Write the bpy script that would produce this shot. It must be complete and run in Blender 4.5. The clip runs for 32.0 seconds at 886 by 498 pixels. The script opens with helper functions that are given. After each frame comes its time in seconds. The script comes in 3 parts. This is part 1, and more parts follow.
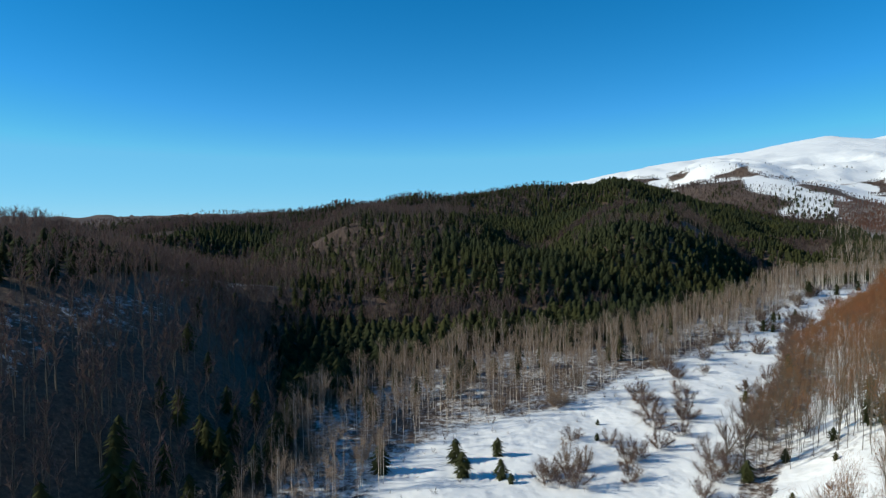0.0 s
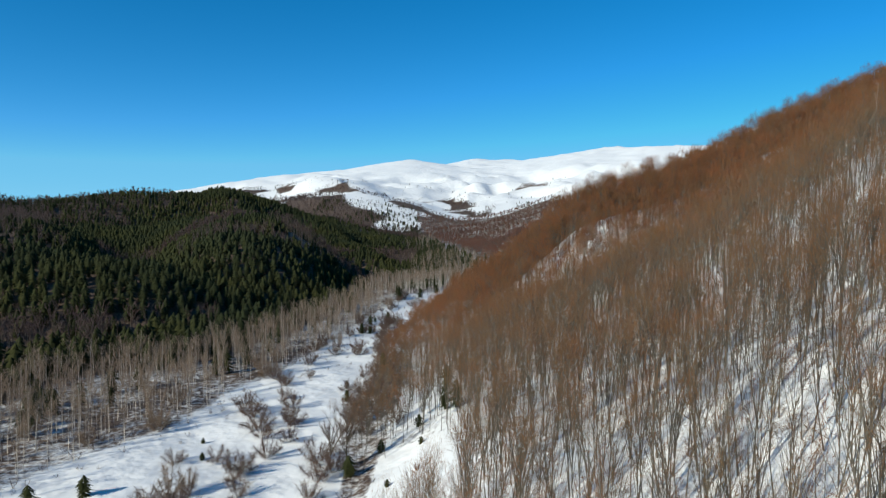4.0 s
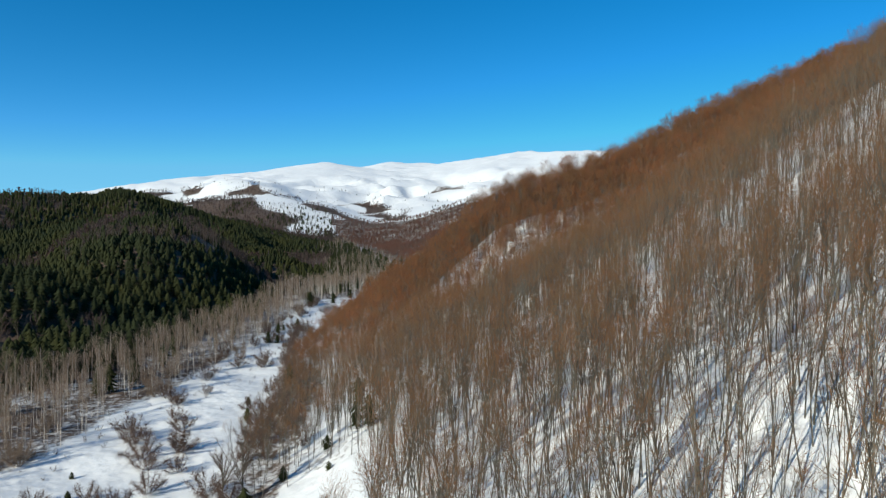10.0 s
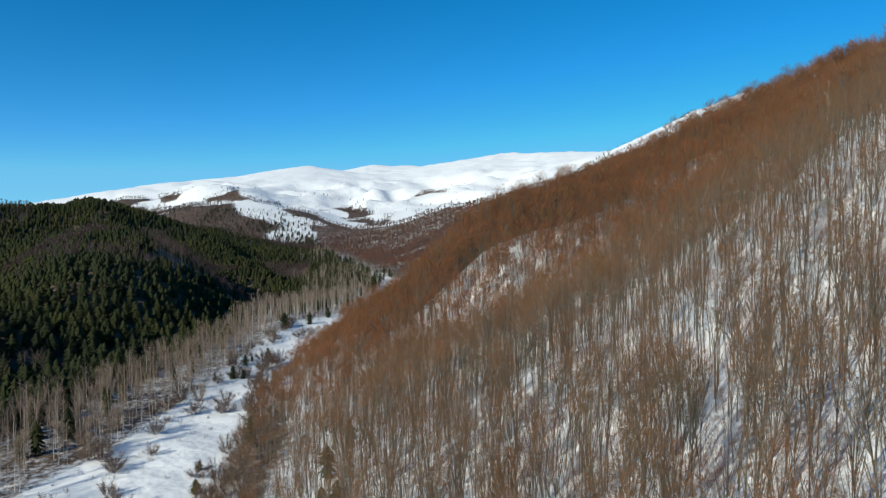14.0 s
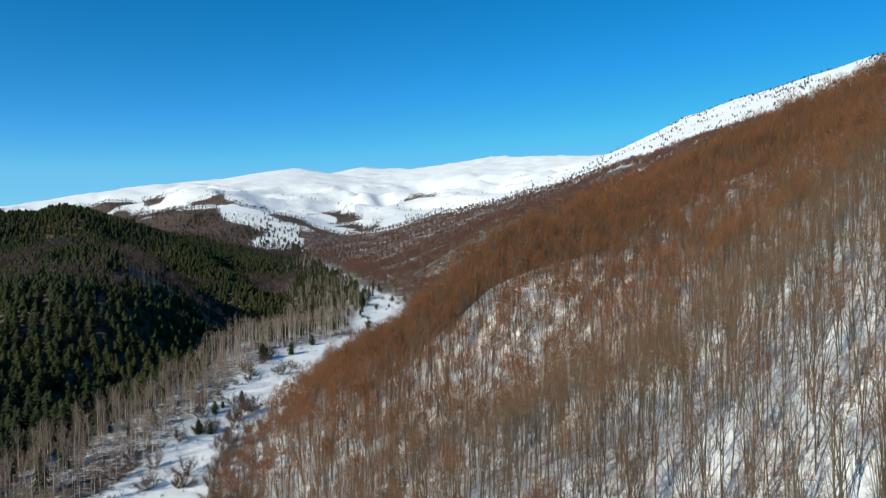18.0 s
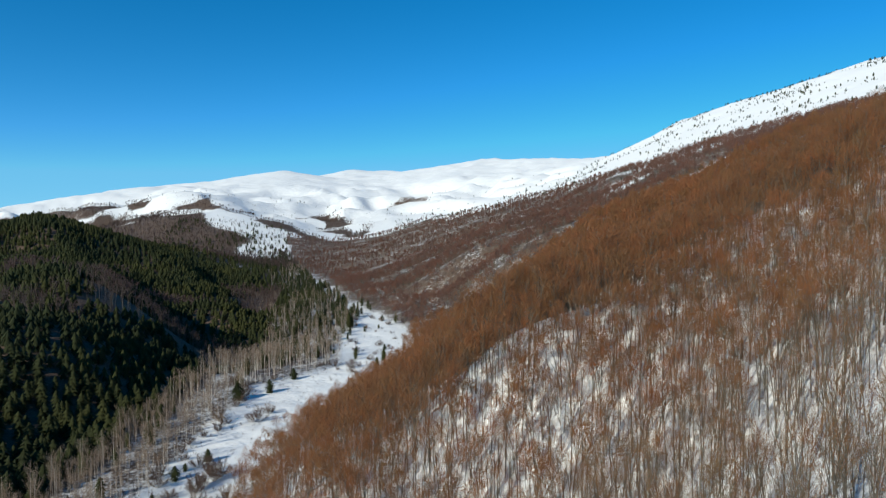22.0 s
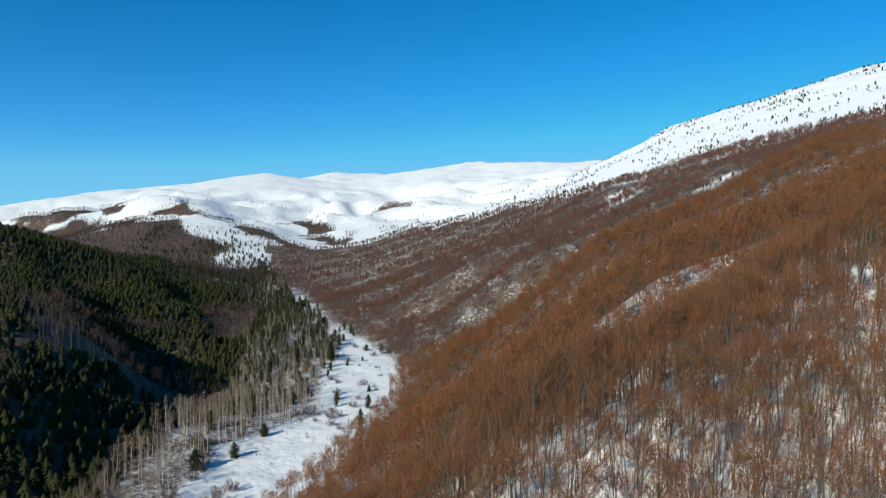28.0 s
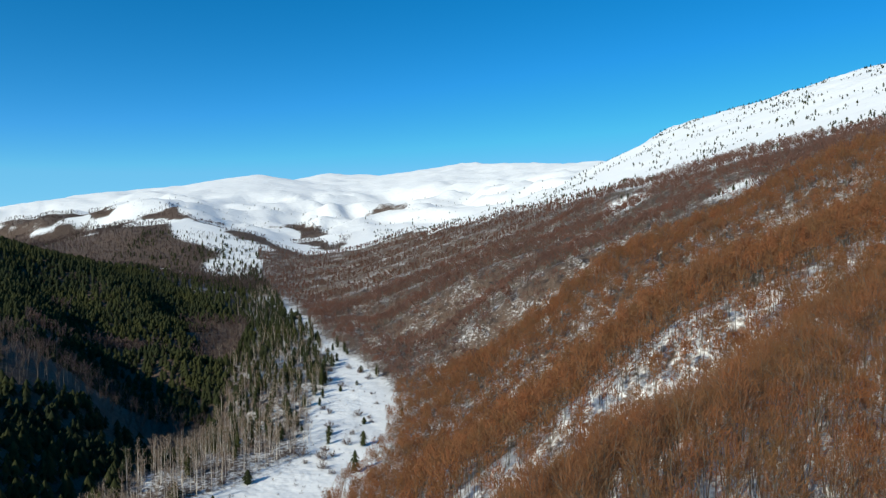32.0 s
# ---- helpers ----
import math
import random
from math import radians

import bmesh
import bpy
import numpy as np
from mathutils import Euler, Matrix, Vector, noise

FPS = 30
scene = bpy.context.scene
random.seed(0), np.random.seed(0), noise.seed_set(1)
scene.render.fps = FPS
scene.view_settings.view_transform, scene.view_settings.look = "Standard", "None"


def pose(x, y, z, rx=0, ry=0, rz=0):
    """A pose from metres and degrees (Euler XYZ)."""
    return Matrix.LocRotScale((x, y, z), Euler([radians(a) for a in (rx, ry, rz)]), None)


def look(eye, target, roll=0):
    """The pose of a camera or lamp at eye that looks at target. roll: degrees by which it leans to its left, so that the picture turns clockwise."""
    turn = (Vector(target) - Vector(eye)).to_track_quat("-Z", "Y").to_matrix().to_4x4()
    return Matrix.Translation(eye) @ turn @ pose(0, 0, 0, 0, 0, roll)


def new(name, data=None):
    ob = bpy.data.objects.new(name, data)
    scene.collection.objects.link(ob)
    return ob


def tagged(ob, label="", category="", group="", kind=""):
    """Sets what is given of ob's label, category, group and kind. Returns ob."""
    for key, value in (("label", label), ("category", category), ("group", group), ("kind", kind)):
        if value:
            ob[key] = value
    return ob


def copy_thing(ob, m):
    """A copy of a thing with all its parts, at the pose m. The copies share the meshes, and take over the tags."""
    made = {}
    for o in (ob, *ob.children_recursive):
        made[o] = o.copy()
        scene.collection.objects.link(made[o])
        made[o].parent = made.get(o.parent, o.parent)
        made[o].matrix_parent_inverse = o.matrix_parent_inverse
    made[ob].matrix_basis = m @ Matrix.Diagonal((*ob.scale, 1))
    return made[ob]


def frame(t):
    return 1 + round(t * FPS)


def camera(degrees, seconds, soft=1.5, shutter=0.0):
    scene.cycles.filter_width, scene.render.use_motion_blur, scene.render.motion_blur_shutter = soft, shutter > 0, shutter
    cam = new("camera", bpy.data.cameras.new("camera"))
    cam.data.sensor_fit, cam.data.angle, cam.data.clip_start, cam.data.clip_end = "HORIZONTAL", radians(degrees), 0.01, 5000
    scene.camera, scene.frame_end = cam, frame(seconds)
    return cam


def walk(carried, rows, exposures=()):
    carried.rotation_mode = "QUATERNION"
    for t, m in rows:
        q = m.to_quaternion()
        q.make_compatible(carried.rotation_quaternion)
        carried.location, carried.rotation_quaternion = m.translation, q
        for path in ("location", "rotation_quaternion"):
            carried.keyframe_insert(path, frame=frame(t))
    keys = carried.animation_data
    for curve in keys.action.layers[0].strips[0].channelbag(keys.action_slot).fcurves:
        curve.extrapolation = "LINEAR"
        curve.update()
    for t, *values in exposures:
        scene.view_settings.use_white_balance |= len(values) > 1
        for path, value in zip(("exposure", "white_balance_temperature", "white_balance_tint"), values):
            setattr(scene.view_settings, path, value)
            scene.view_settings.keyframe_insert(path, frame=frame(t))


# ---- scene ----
# The drone's path: seconds, x, y, z, heading clockwise from +y, pitch, roll.
PATH = [
    (0, -0.00, 0.00, 60.00, -0.000, -2.703, -0.391),
    (0.5, 0.27, 0.30, 59.87, 1.859, -2.649, -0.380),
    (1, 0.53, 0.63, 59.78, 5.311, -2.546, -0.371),
    (1.5, 0.82, 0.96, 59.71, 9.815, -2.438, -0.141),
    (2, 1.04, 1.31, 59.64, 14.656, -2.328, 0.070),
    (2.5, 1.21, 1.66, 59.57, 19.634, -2.191, 0.193),
    (3, 1.39, 1.96, 59.49, 24.653, -2.006, 0.438),
    (3.5, 1.46, 2.24, 59.41, 29.040, -1.863, 0.386),
    (4, 1.40, 2.42, 59.34, 31.693, -1.760, 0.501),
    (4.5, 1.36, 2.48, 59.28, 33.226, -1.682, 0.554),
    (6.5, 0.94, 2.38, 59.35, 35.976, -1.556, 0.422),
    (7, 1.36, 2.96, 59.19, 36.396, -1.550, 0.406),
    (7.5, 2.08, 3.89, 59.01, 36.945, -1.529, 0.436),
    (8, 3.19, 5.39, 58.82, 37.439, -1.505, 0.385),
    (8.5, 4.76, 7.38, 58.62, 37.877, -1.480, 0.369),
    (9, 6.67, 9.77, 58.45, 38.195, -1.451, 0.346),
    (9.5, 8.68, 12.38, 58.29, 38.419, -1.420, 0.355),
    (10, 10.77, 15.11, 58.15, 38.650, -1.408, 0.284),
    (10.5, 13.03, 17.92, 58.26, 38.868, -1.417, 0.213),
    (11, 15.32, 20.78, 58.94, 39.072, -1.349, 0.191),
    (11.5, 17.60, 23.69, 59.94, 39.274, -1.336, 0.077),
    (12, 19.91, 26.64, 61.03, 39.464, -1.347, -0.009),
    (13, 24.57, 32.48, 63.17, 39.745, -1.318, -0.212),
    (14, 29.30, 38.24, 65.17, 39.964, -1.272, -0.446),
    (14.5, 31.57, 41.23, 66.23, 40.077, -1.270, -0.518),
    (16.5, 40.34, 55.56, 71.17, 40.621, -1.151, -0.230),
    (17, 43.09, 59.38, 72.63, 40.721, -1.137, -0.213),
    (18, 48.90, 66.93, 75.55, 40.907, -1.122, -0.227),
    (19, 54.69, 74.47, 78.58, 41.109, -1.092, -0.152),
    (20, 60.03, 81.54, 81.48, 41.334, -1.091, -0.219),
    (21, 65.01, 88.28, 84.21, 41.535, -1.068, -0.223),
    (22, 69.69, 94.44, 86.77, 41.721, -1.036, -0.211),
    (23, 73.76, 100.56, 89.39, 41.919, -0.983, 0.012),
    (24, 78.00, 106.76, 92.06, 42.117, -0.966, 0.031),
    (25, 82.57, 113.06, 94.51, 42.317, -0.963, 0.035),
    (25.5, 84.90, 116.21, 95.67, 42.445, -0.932, 0.032),
    (27.5, 94.29, 128.51, 100.55, 42.985, -0.953, -0.032),
    (28, 96.56, 131.46, 101.62, 43.078, -0.922, -0.013),
    (29, 101.04, 137.55, 103.94, 43.269, -0.917, -0.038),
    (30, 105.50, 143.80, 106.43, 43.430, -0.911, -0.101),
    (31, 110.01, 149.79, 108.92, 43.545, -0.923, -0.108),
    (32, 114.43, 155.73, 111.51, 43.575, -0.943, -0.176),
]
cam = camera(65.50, 32.0, soft=1.35)
walk(cam, [(t, pose(x, y, z, 90 + p, 0, -h) @ pose(0, 0, 0, 0, 0, r)) for t, x, y, z, h, p, r in PATH])

# ---- daylight ----
SUN_AZIMUTH, SUN_HEIGHT = 264.0, 27.0
world = bpy.data.worlds.new("winter_sky")
scene.world = world
world.use_nodes = True
wn, wl = world.node_tree.nodes, world.node_tree.links
sky = wn.new("ShaderNodeTexSky")
sky.sky_type, sky.sun_disc = "NISHITA", False
sky.sun_elevation, sky.sun_rotation = radians(SUN_HEIGHT), radians(SUN_AZIMUTH)
sky.altitude, sky.air_density, sky.dust_density, sky.ozone_density = 4800, 1.0, 0.0, 3.0
wn["Background"].inputs["Strength"].default_value = 0.152
vivid = wn.new("ShaderNodeHueSaturation")
vivid.inputs["Saturation"].default_value = 1.33
vivid.inputs["Hue"].default_value = 0.490
wl.new(sky.outputs["Color"], vivid.inputs["Color"])
# Caps the sky colour with a flat blue, dimming the pale horizon glow.
sky_cap = wn.new("ShaderNodeMix")
sky_cap.data_type, sky_cap.blend_type = "RGBA", "DARKEN"
sky_cap.inputs[0].default_value, sky_cap.inputs[7].default_value = 0.8, (0.95, 3.25, 5.0, 1.0)
wl.new(vivid.outputs["Color"], sky_cap.inputs[6])
wl.new(sky_cap.outputs[2], wn["Background"].inputs["Color"])
sun_data = bpy.data.lights.new("sun", "SUN")
sun_data.energy, sun_data.angle, sun_data.color = 4.7, radians(0.5), (1.0, 0.96, 0.81)
sun = new("sun", sun_data)
sa, se = radians(SUN_AZIMUTH), radians(SUN_HEIGHT)
SUN_DIR = Vector((math.sin(sa) * math.cos(se), math.cos(sa) * math.cos(se), math.sin(se)))
sun.matrix_world = look((0, 0, 900), Vector((0, 0, 900)) - SUN_DIR)
scene.view_settings.exposure = 0.1


# ---- materials ----
def material(name, rough=0.9, spec=0.2):
    m = bpy.data.materials.new(name)
    m.use_nodes = True
    b = m.node_tree.nodes["Principled BSDF"]
    b.inputs["Roughness"].default_value = rough
    b.inputs["Specular IOR Level"].default_value = spec
    return m, m.node_tree.nodes, m.node_tree.links, b


def noise_node(n, l, scale, detail=3.0, rough=0.55, source=None):
    t = n.new("ShaderNodeTexNoise")
    t.inputs["Scale"].default_value, t.inputs["Detail"].default_value = scale, detail
    t.inputs["Roughness"].default_value = rough
    if source is None:
        source = n.new("ShaderNodeNewGeometry").outputs["Position"]
    l.new(source, t.inputs["Vector"])
    return t.outputs["Fac"]


def ramp(n, l, fac, *stops):
    r = n.new("ShaderNodeValToRGB")
    while len(r.color_ramp.elements) < len(stops):
        r.color_ramp.elements.new(0.5)
    for e, (p, c) in zip(r.color_ramp.elements, stops):
        e.position, e.color = p, (*c, 1.0) if len(c) == 3 else c
    l.new(fac, r.inputs["Fac"])
    return r.outputs["Color"]


def mix(n, l, kind, fac, a, b):
    m = n.new("ShaderNodeMix")
    m.data_type, m.blend_type = "RGBA", kind
    for slot, v in ((0, fac), (6, a), (7, b)):
        if isinstance(v, (int, float)):
            m.inputs[slot].default_value = v
        elif isinstance(v, tuple):
            m.inputs[slot].default_value = (*v, 1.0)
        else:
            l.new(v, m.inputs[slot])
    return m.outputs[2]


def plant_material(name, dark, light, tint, wide=0.06, rough=0.9, other=None, soft=0.0):
    """Bark or foliage: pieces differ one by one, and trees and stands differ over metres and tens of metres."""
    m, n, l, b = material(name, rough, 0.15)
    geo = n.new("ShaderNodeNewGeometry")
    colour = ramp(n, l, geo.outputs["Random Per Island"], (0.0, dark), (1.0, light))
    for k, (shade, scale) in enumerate(((tint, wide), (other or tint, wide * 2.7))):
        stand = ramp(n, l, noise_node(n, l, scale, 2.0, 0.6, geo.outputs["Position"]), (0.36 + 0.06 * k, (0, 0, 0)), (0.66, (1, 1, 1)))
        sep = n.new("ShaderNodeSeparateColor")
        l.new(stand, sep.inputs[0])
        colour = mix(n, l, "MIX", sep.outputs[0], colour, mix(n, l, "MIX", 0.6, colour, shade))
    l.new(colour, b.inputs["Base Color"])
    # fine twigs and needles scatter light both ways, so a head of them shades softly
    through_light = n.new("ShaderNodeBsdfTranslucent")
    l.new(colour, through_light.inputs["Color"])
    both = n.new("ShaderNodeMixShader")
    both.inputs[0].default_value = soft
    l.new(b.outputs[0], both.inputs[1])
    l.new(through_light.outputs[0], both.inputs[2])
    l.new(both.outputs[0], n["Material Output"].inputs["Surface"])
    return m


BEECH_TWIG = plant_material("beech_twig", (0.20, 0.096, 0.049), (0.325, 0.152, 0.071), (0.42, 0.150, 0.063), 0.075, other=(0.22, 0.140, 0.062), soft=0.5)
BROWN_TWIG = plant_material("brown_twig", (0.185, 0.096, 0.052), (0.29, 0.155, 0.080), (0.36, 0.145, 0.062), 0.085, other=(0.21, 0.145, 0.066), soft=0.5)
UPLAND_TWIG = plant_material("upland_twig", (0.135, 0.074, 0.056), (0.205, 0.112, 0.084), (0.25, 0.105, 0.066), 0.03, other=(0.15, 0.10, 0.085), soft=0.4)
BEECH_BARK = plant_material("beech_bark", (0.085, 0.073, 0.062), (0.175, 0.152, 0.125), (0.13, 0.115, 0.085))
BIRCH_TWIG = plant_material("birch_twig", (0.185, 0.142, 0.112), (0.36, 0.285, 0.220), (0.31, 0.220, 0.150), 0.12, soft=0.4)
BIRCH_BARK = plant_material("birch_bark", (0.46, 0.42, 0.37), (0.78, 0.73, 0.66), (0.58, 0.52, 0.44))
GREY_TWIG = plant_material("grey_twig", (0.070, 0.055, 0.052), (0.140, 0.107, 0.098), (0.125, 0.077, 0.068), soft=0.4)
SHRUB_TWIG = plant_material("shrub_twig", (0.085, 0.064, 0.053), (0.19, 0.142, 0.115), (0.17, 0.105, 0.08), 0.3, soft=0.4)
NEEDLES = plant_material("needles", (0.026, 0.036, 0.020), (0.047, 0.058, 0.026), (0.088, 0.088, 0.026), 0.018, other=(0.044, 0.055, 0.024), soft=0.45)
PINE_BARK = plant_material("pine_bark", (0.09, 0.06, 0.045), (0.16, 0.11, 0.08), (0.14, 0.09, 0.06))


def ground_material():
    """Snow with leaf litter, dead grass and low brush showing through where the ground attribute 'cover' says so."""
    m, n, l, b = material("snowy_ground", 0.75, 0.25)
    geo = n.new("ShaderNodeNewGeometry")
    pos = geo.outputs["Position"]
    snow = mix(n, l, "MIX", noise_node(n, l, 0.05, 3, 0.6, pos), (0.765, 0.785, 0.79), (0.825, 0.83, 0.815))
    litter = ramp(n, l, noise_node(n, l, 0.9, 4, 0.65, pos), (0.3, (0.05, 0.037, 0.031)), (0.55, (0.115, 0.078, 0.056)), (0.8, (0.21, 0.155, 0.11)))
    att = n.new("ShaderNodeAttribute")
    att.attribute_name = "cover"
    fine, broad = noise_node(n, l, 0.55, 5, 0.7, pos), noise_node(n, l, 0.045, 4, 0.6, pos)
    add = n.new("ShaderNodeMath")
    add.operation = "MULTIPLY_ADD"
    l.new(fine, add.inputs[0])
    add.inputs[1].default_value = 0.6
    scaled = n.new("ShaderNodeMath")
    scaled.operation = "MULTIPLY"
    l.new(broad, scaled.inputs[0])
    scaled.inputs[1].default_value = 0.4
    l.new(scaled.outputs[0], add.inputs[2])
    diff = n.new("ShaderNodeMath")
    diff.operation = "SUBTRACT"
    l.new(att.outputs["Fac"], diff.inputs[0])
    l.new(add.outputs[0], diff.inputs[1])
    span = n.new("ShaderNodeMapRange")
    l.new(diff.outputs[0], span.inputs[0])
    span.inputs[1].default_value, span.inputs[2].default_value = -0.08, 0.08
    l.new(mix(n, l, "MIX", span.outputs[0], snow, litter), b.inputs["Base Color"])
    bump = n.new("ShaderNodeBump")
    bump.inputs["Strength"].default_value, bump.inputs["Distance"].default_value = 0.5, 0.5
    l.new(noise_node(n, l, 0.35, 5, 0.6, pos), bump.inputs["Height"])
    drift = n.new("ShaderNodeBump")
    drift.inputs["Strength"].default_value, drift.inputs["Distance"].default_value = 0.6, 9.0
    l.new(noise_node(n, l, 0.018, 5, 0.6, pos), drift.inputs["Height"])
    l.new(bump.outputs[0], drift.inputs["Normal"])
    l.new(drift.outputs[0], b.inputs["Normal"])
    return m


GROUND = ground_material()

# ---- the lie of the land ----
# Valley coordinates: s runs up the valley, n across it to the sunlit side.
AX, AY = math.sin(radians(36)), math.cos(radians(36))


def valley(x, y):
    return AX * x + AY * y, AY * x - AX * y


def unvalley(s, n):
    return AX * s + AY * n, AY * s - AX * n


def smooth(a, b, v):
    u = np.clip((v - a) / (b - a), 0, 1)
    return u * u * (3 - 2 * u)


PERM = np.random.RandomState(5).rand(256, 256)


def value_noise(x, y):
    xi, yi = np.floor(x).astype(int), np.floor(y).astype(int)
    fx, fy = x - xi, y - yi
    fx, fy = fx * fx * (3 - 2 * fx), fy * fy * (3 - 2 * fy)
    a, b = PERM[xi % 256, yi % 256], PERM[(xi + 1) % 256, yi % 256]
    c, d = PERM[xi % 256, (yi + 1) % 256], PERM[(xi + 1) % 256, (yi + 1) % 256]
    return (a * (1 - fx) + b * fx) * (1 - fy) + (c * (1 - fx) + d * fx) * fy - 0.5


def fbm(x, y, octaves=4):
    out, amp = 0.0, 1.0
    for k in range(octaves):
        out = out + amp * value_noise(x * 2 ** k + 17.3 * k, y * 2 ** k - 9.1 * k)
        amp *= 0.5
    return out


# Crest lines of the hills: fall of their flanks, rounding of the crest, then x, y, height along it.
RIDGES = [
    (0.42, 30, [(-560, -40, 66), (-430, 150, 46), (-340, 330, 38), (-240, 440, 38), (-190, 490, 30)]),
    (0.38, 60, [(-220, 900, 52), (-20, 1000, 82), (264, 1078, 104), (430, 1140, 76), (600, 1270, 34)]),
    (0.75, 14, [(-40, 960, 80), (-85, 720, 60), (-62, 516, 49), (-11, 470, 40), (23, 429, 26), (40, 386, 14)]),
    (0.75, 14, [(264, 1078, 104), (256, 904, 76), (207, 690, 46), (176, 563, 30), (156, 463, 14)]),
    (0.60, 18, [(264, 1078, 104), (360, 930, 70), (380, 800, 40)]),
    (0.22, 60, [(-1600, 1200, 70), (-900, 1300, 62), (-300, 1400, 66), (60, 1450, 100)]),
    (0.20, 30, [(300, 3300, 176), (900, 3250, 246), (1180, 3310, 324), (1400, 3350, 340), (1620, 3360, 376), (1873, 3373, 438), (2200, 3560, 438), (2545, 3682, 502),
                (2800, 3300, 486), (2992, 2987, 548), (2960, 2300, 488), (2700, 1500, 430)]),
    (0.24, 60, [(1350, 3350, 340), (1000, 2450, 235), (772, 1720, 150), (760, 1480, 70)]),
    (0.24, 60, [(2545, 3682, 495), (1900, 2750, 330), (1350, 1950, 170), (1150, 1650, 90)]),
]


# Folds in the shaded hill: a line up the fold, its depth and half width.
GULLIES = [(58, 370, 105, 860, 34, 42), (225, 430, 335, 900, 30, 46), (-120, 330, -210, 760, 26, 45), (330, 620, 450, 980, 24, 45)]


def ridge_height(x, y, fall, soft, pts):
    best = np.full(np.shape(x), -1e9)
    for (x0, y0, z0), (x1, y1, z1) in zip(pts, pts[1:]):
        dx, dy = x1 - x0, y1 - y0
        t = np.clip(((x - x0) * dx + (y - y0) * dy) / (dx * dx + dy * dy), 0, 1)
        d = np.hypot(x - x0 - t * dx, y - y0 - t * dy)
        best = np.maximum(best, z0 + t * (z1 - z0) - fall * (np.sqrt(d * d + soft * soft) - soft))
    return best


def floor_height(s):
    return 3 + 0.028 * np.maximum(s - 200, -400)


def foot(s):
    """The lower edge of the sunlit slope, across the valley."""
    return np.interp(s, [-400, 0, 130, 200, 270, 345, 400, 470, 521, 559, 630, 700, 757, 856, 973, 1140, 1340, 1660, 3000],
                     [-30, -25, -28, -32, -35, -38, -24, 2, 14, 26, 19, 1, -14, -39, -64, -104, -142, -200, -500])


def bank(s):
    """The foot of the shaded hills."""
    return np.interp(s, [-400, 0, 62, 94, 111, 151, 180, 205, 235, 268, 300, 337, 390, 460, 535, 640, 700, 835, 1000, 1140, 1340, 1660, 3000],
                     [-30, -76, -98, -115, -126, -174, -208, -228, -222, -178, -136, -112, -100, -90, -82, -80, -88, -110, -128, -135, -155, -225, -600])


def belt(s):
    """The back of the birch belt, where dark pines take over."""
    return np.interp(s, [-400, 0, 100, 172, 202, 230, 243, 308, 379, 421, 485, 546, 634, 835, 1000],
                     [-40, -95, -140, -159, -150, -134, -118, -102, -97, -89, -89, -80, -77, -102, -125])


def rib(s, n):
    """Phase of the ribs that run slantwise down the sunlit slope: crests at whole turns."""
    along = s + (np.clip(n, -20, 200) - 70) * np.interp(s, [200, 280], [0.15, -0.28])
    return 2 * np.pi * np.interp(along, [-150, 84, 194, 302, 395, 555, 652, 780, 1550], [-2, 0, 1, 2, 3, 4, 5, 6, 12])


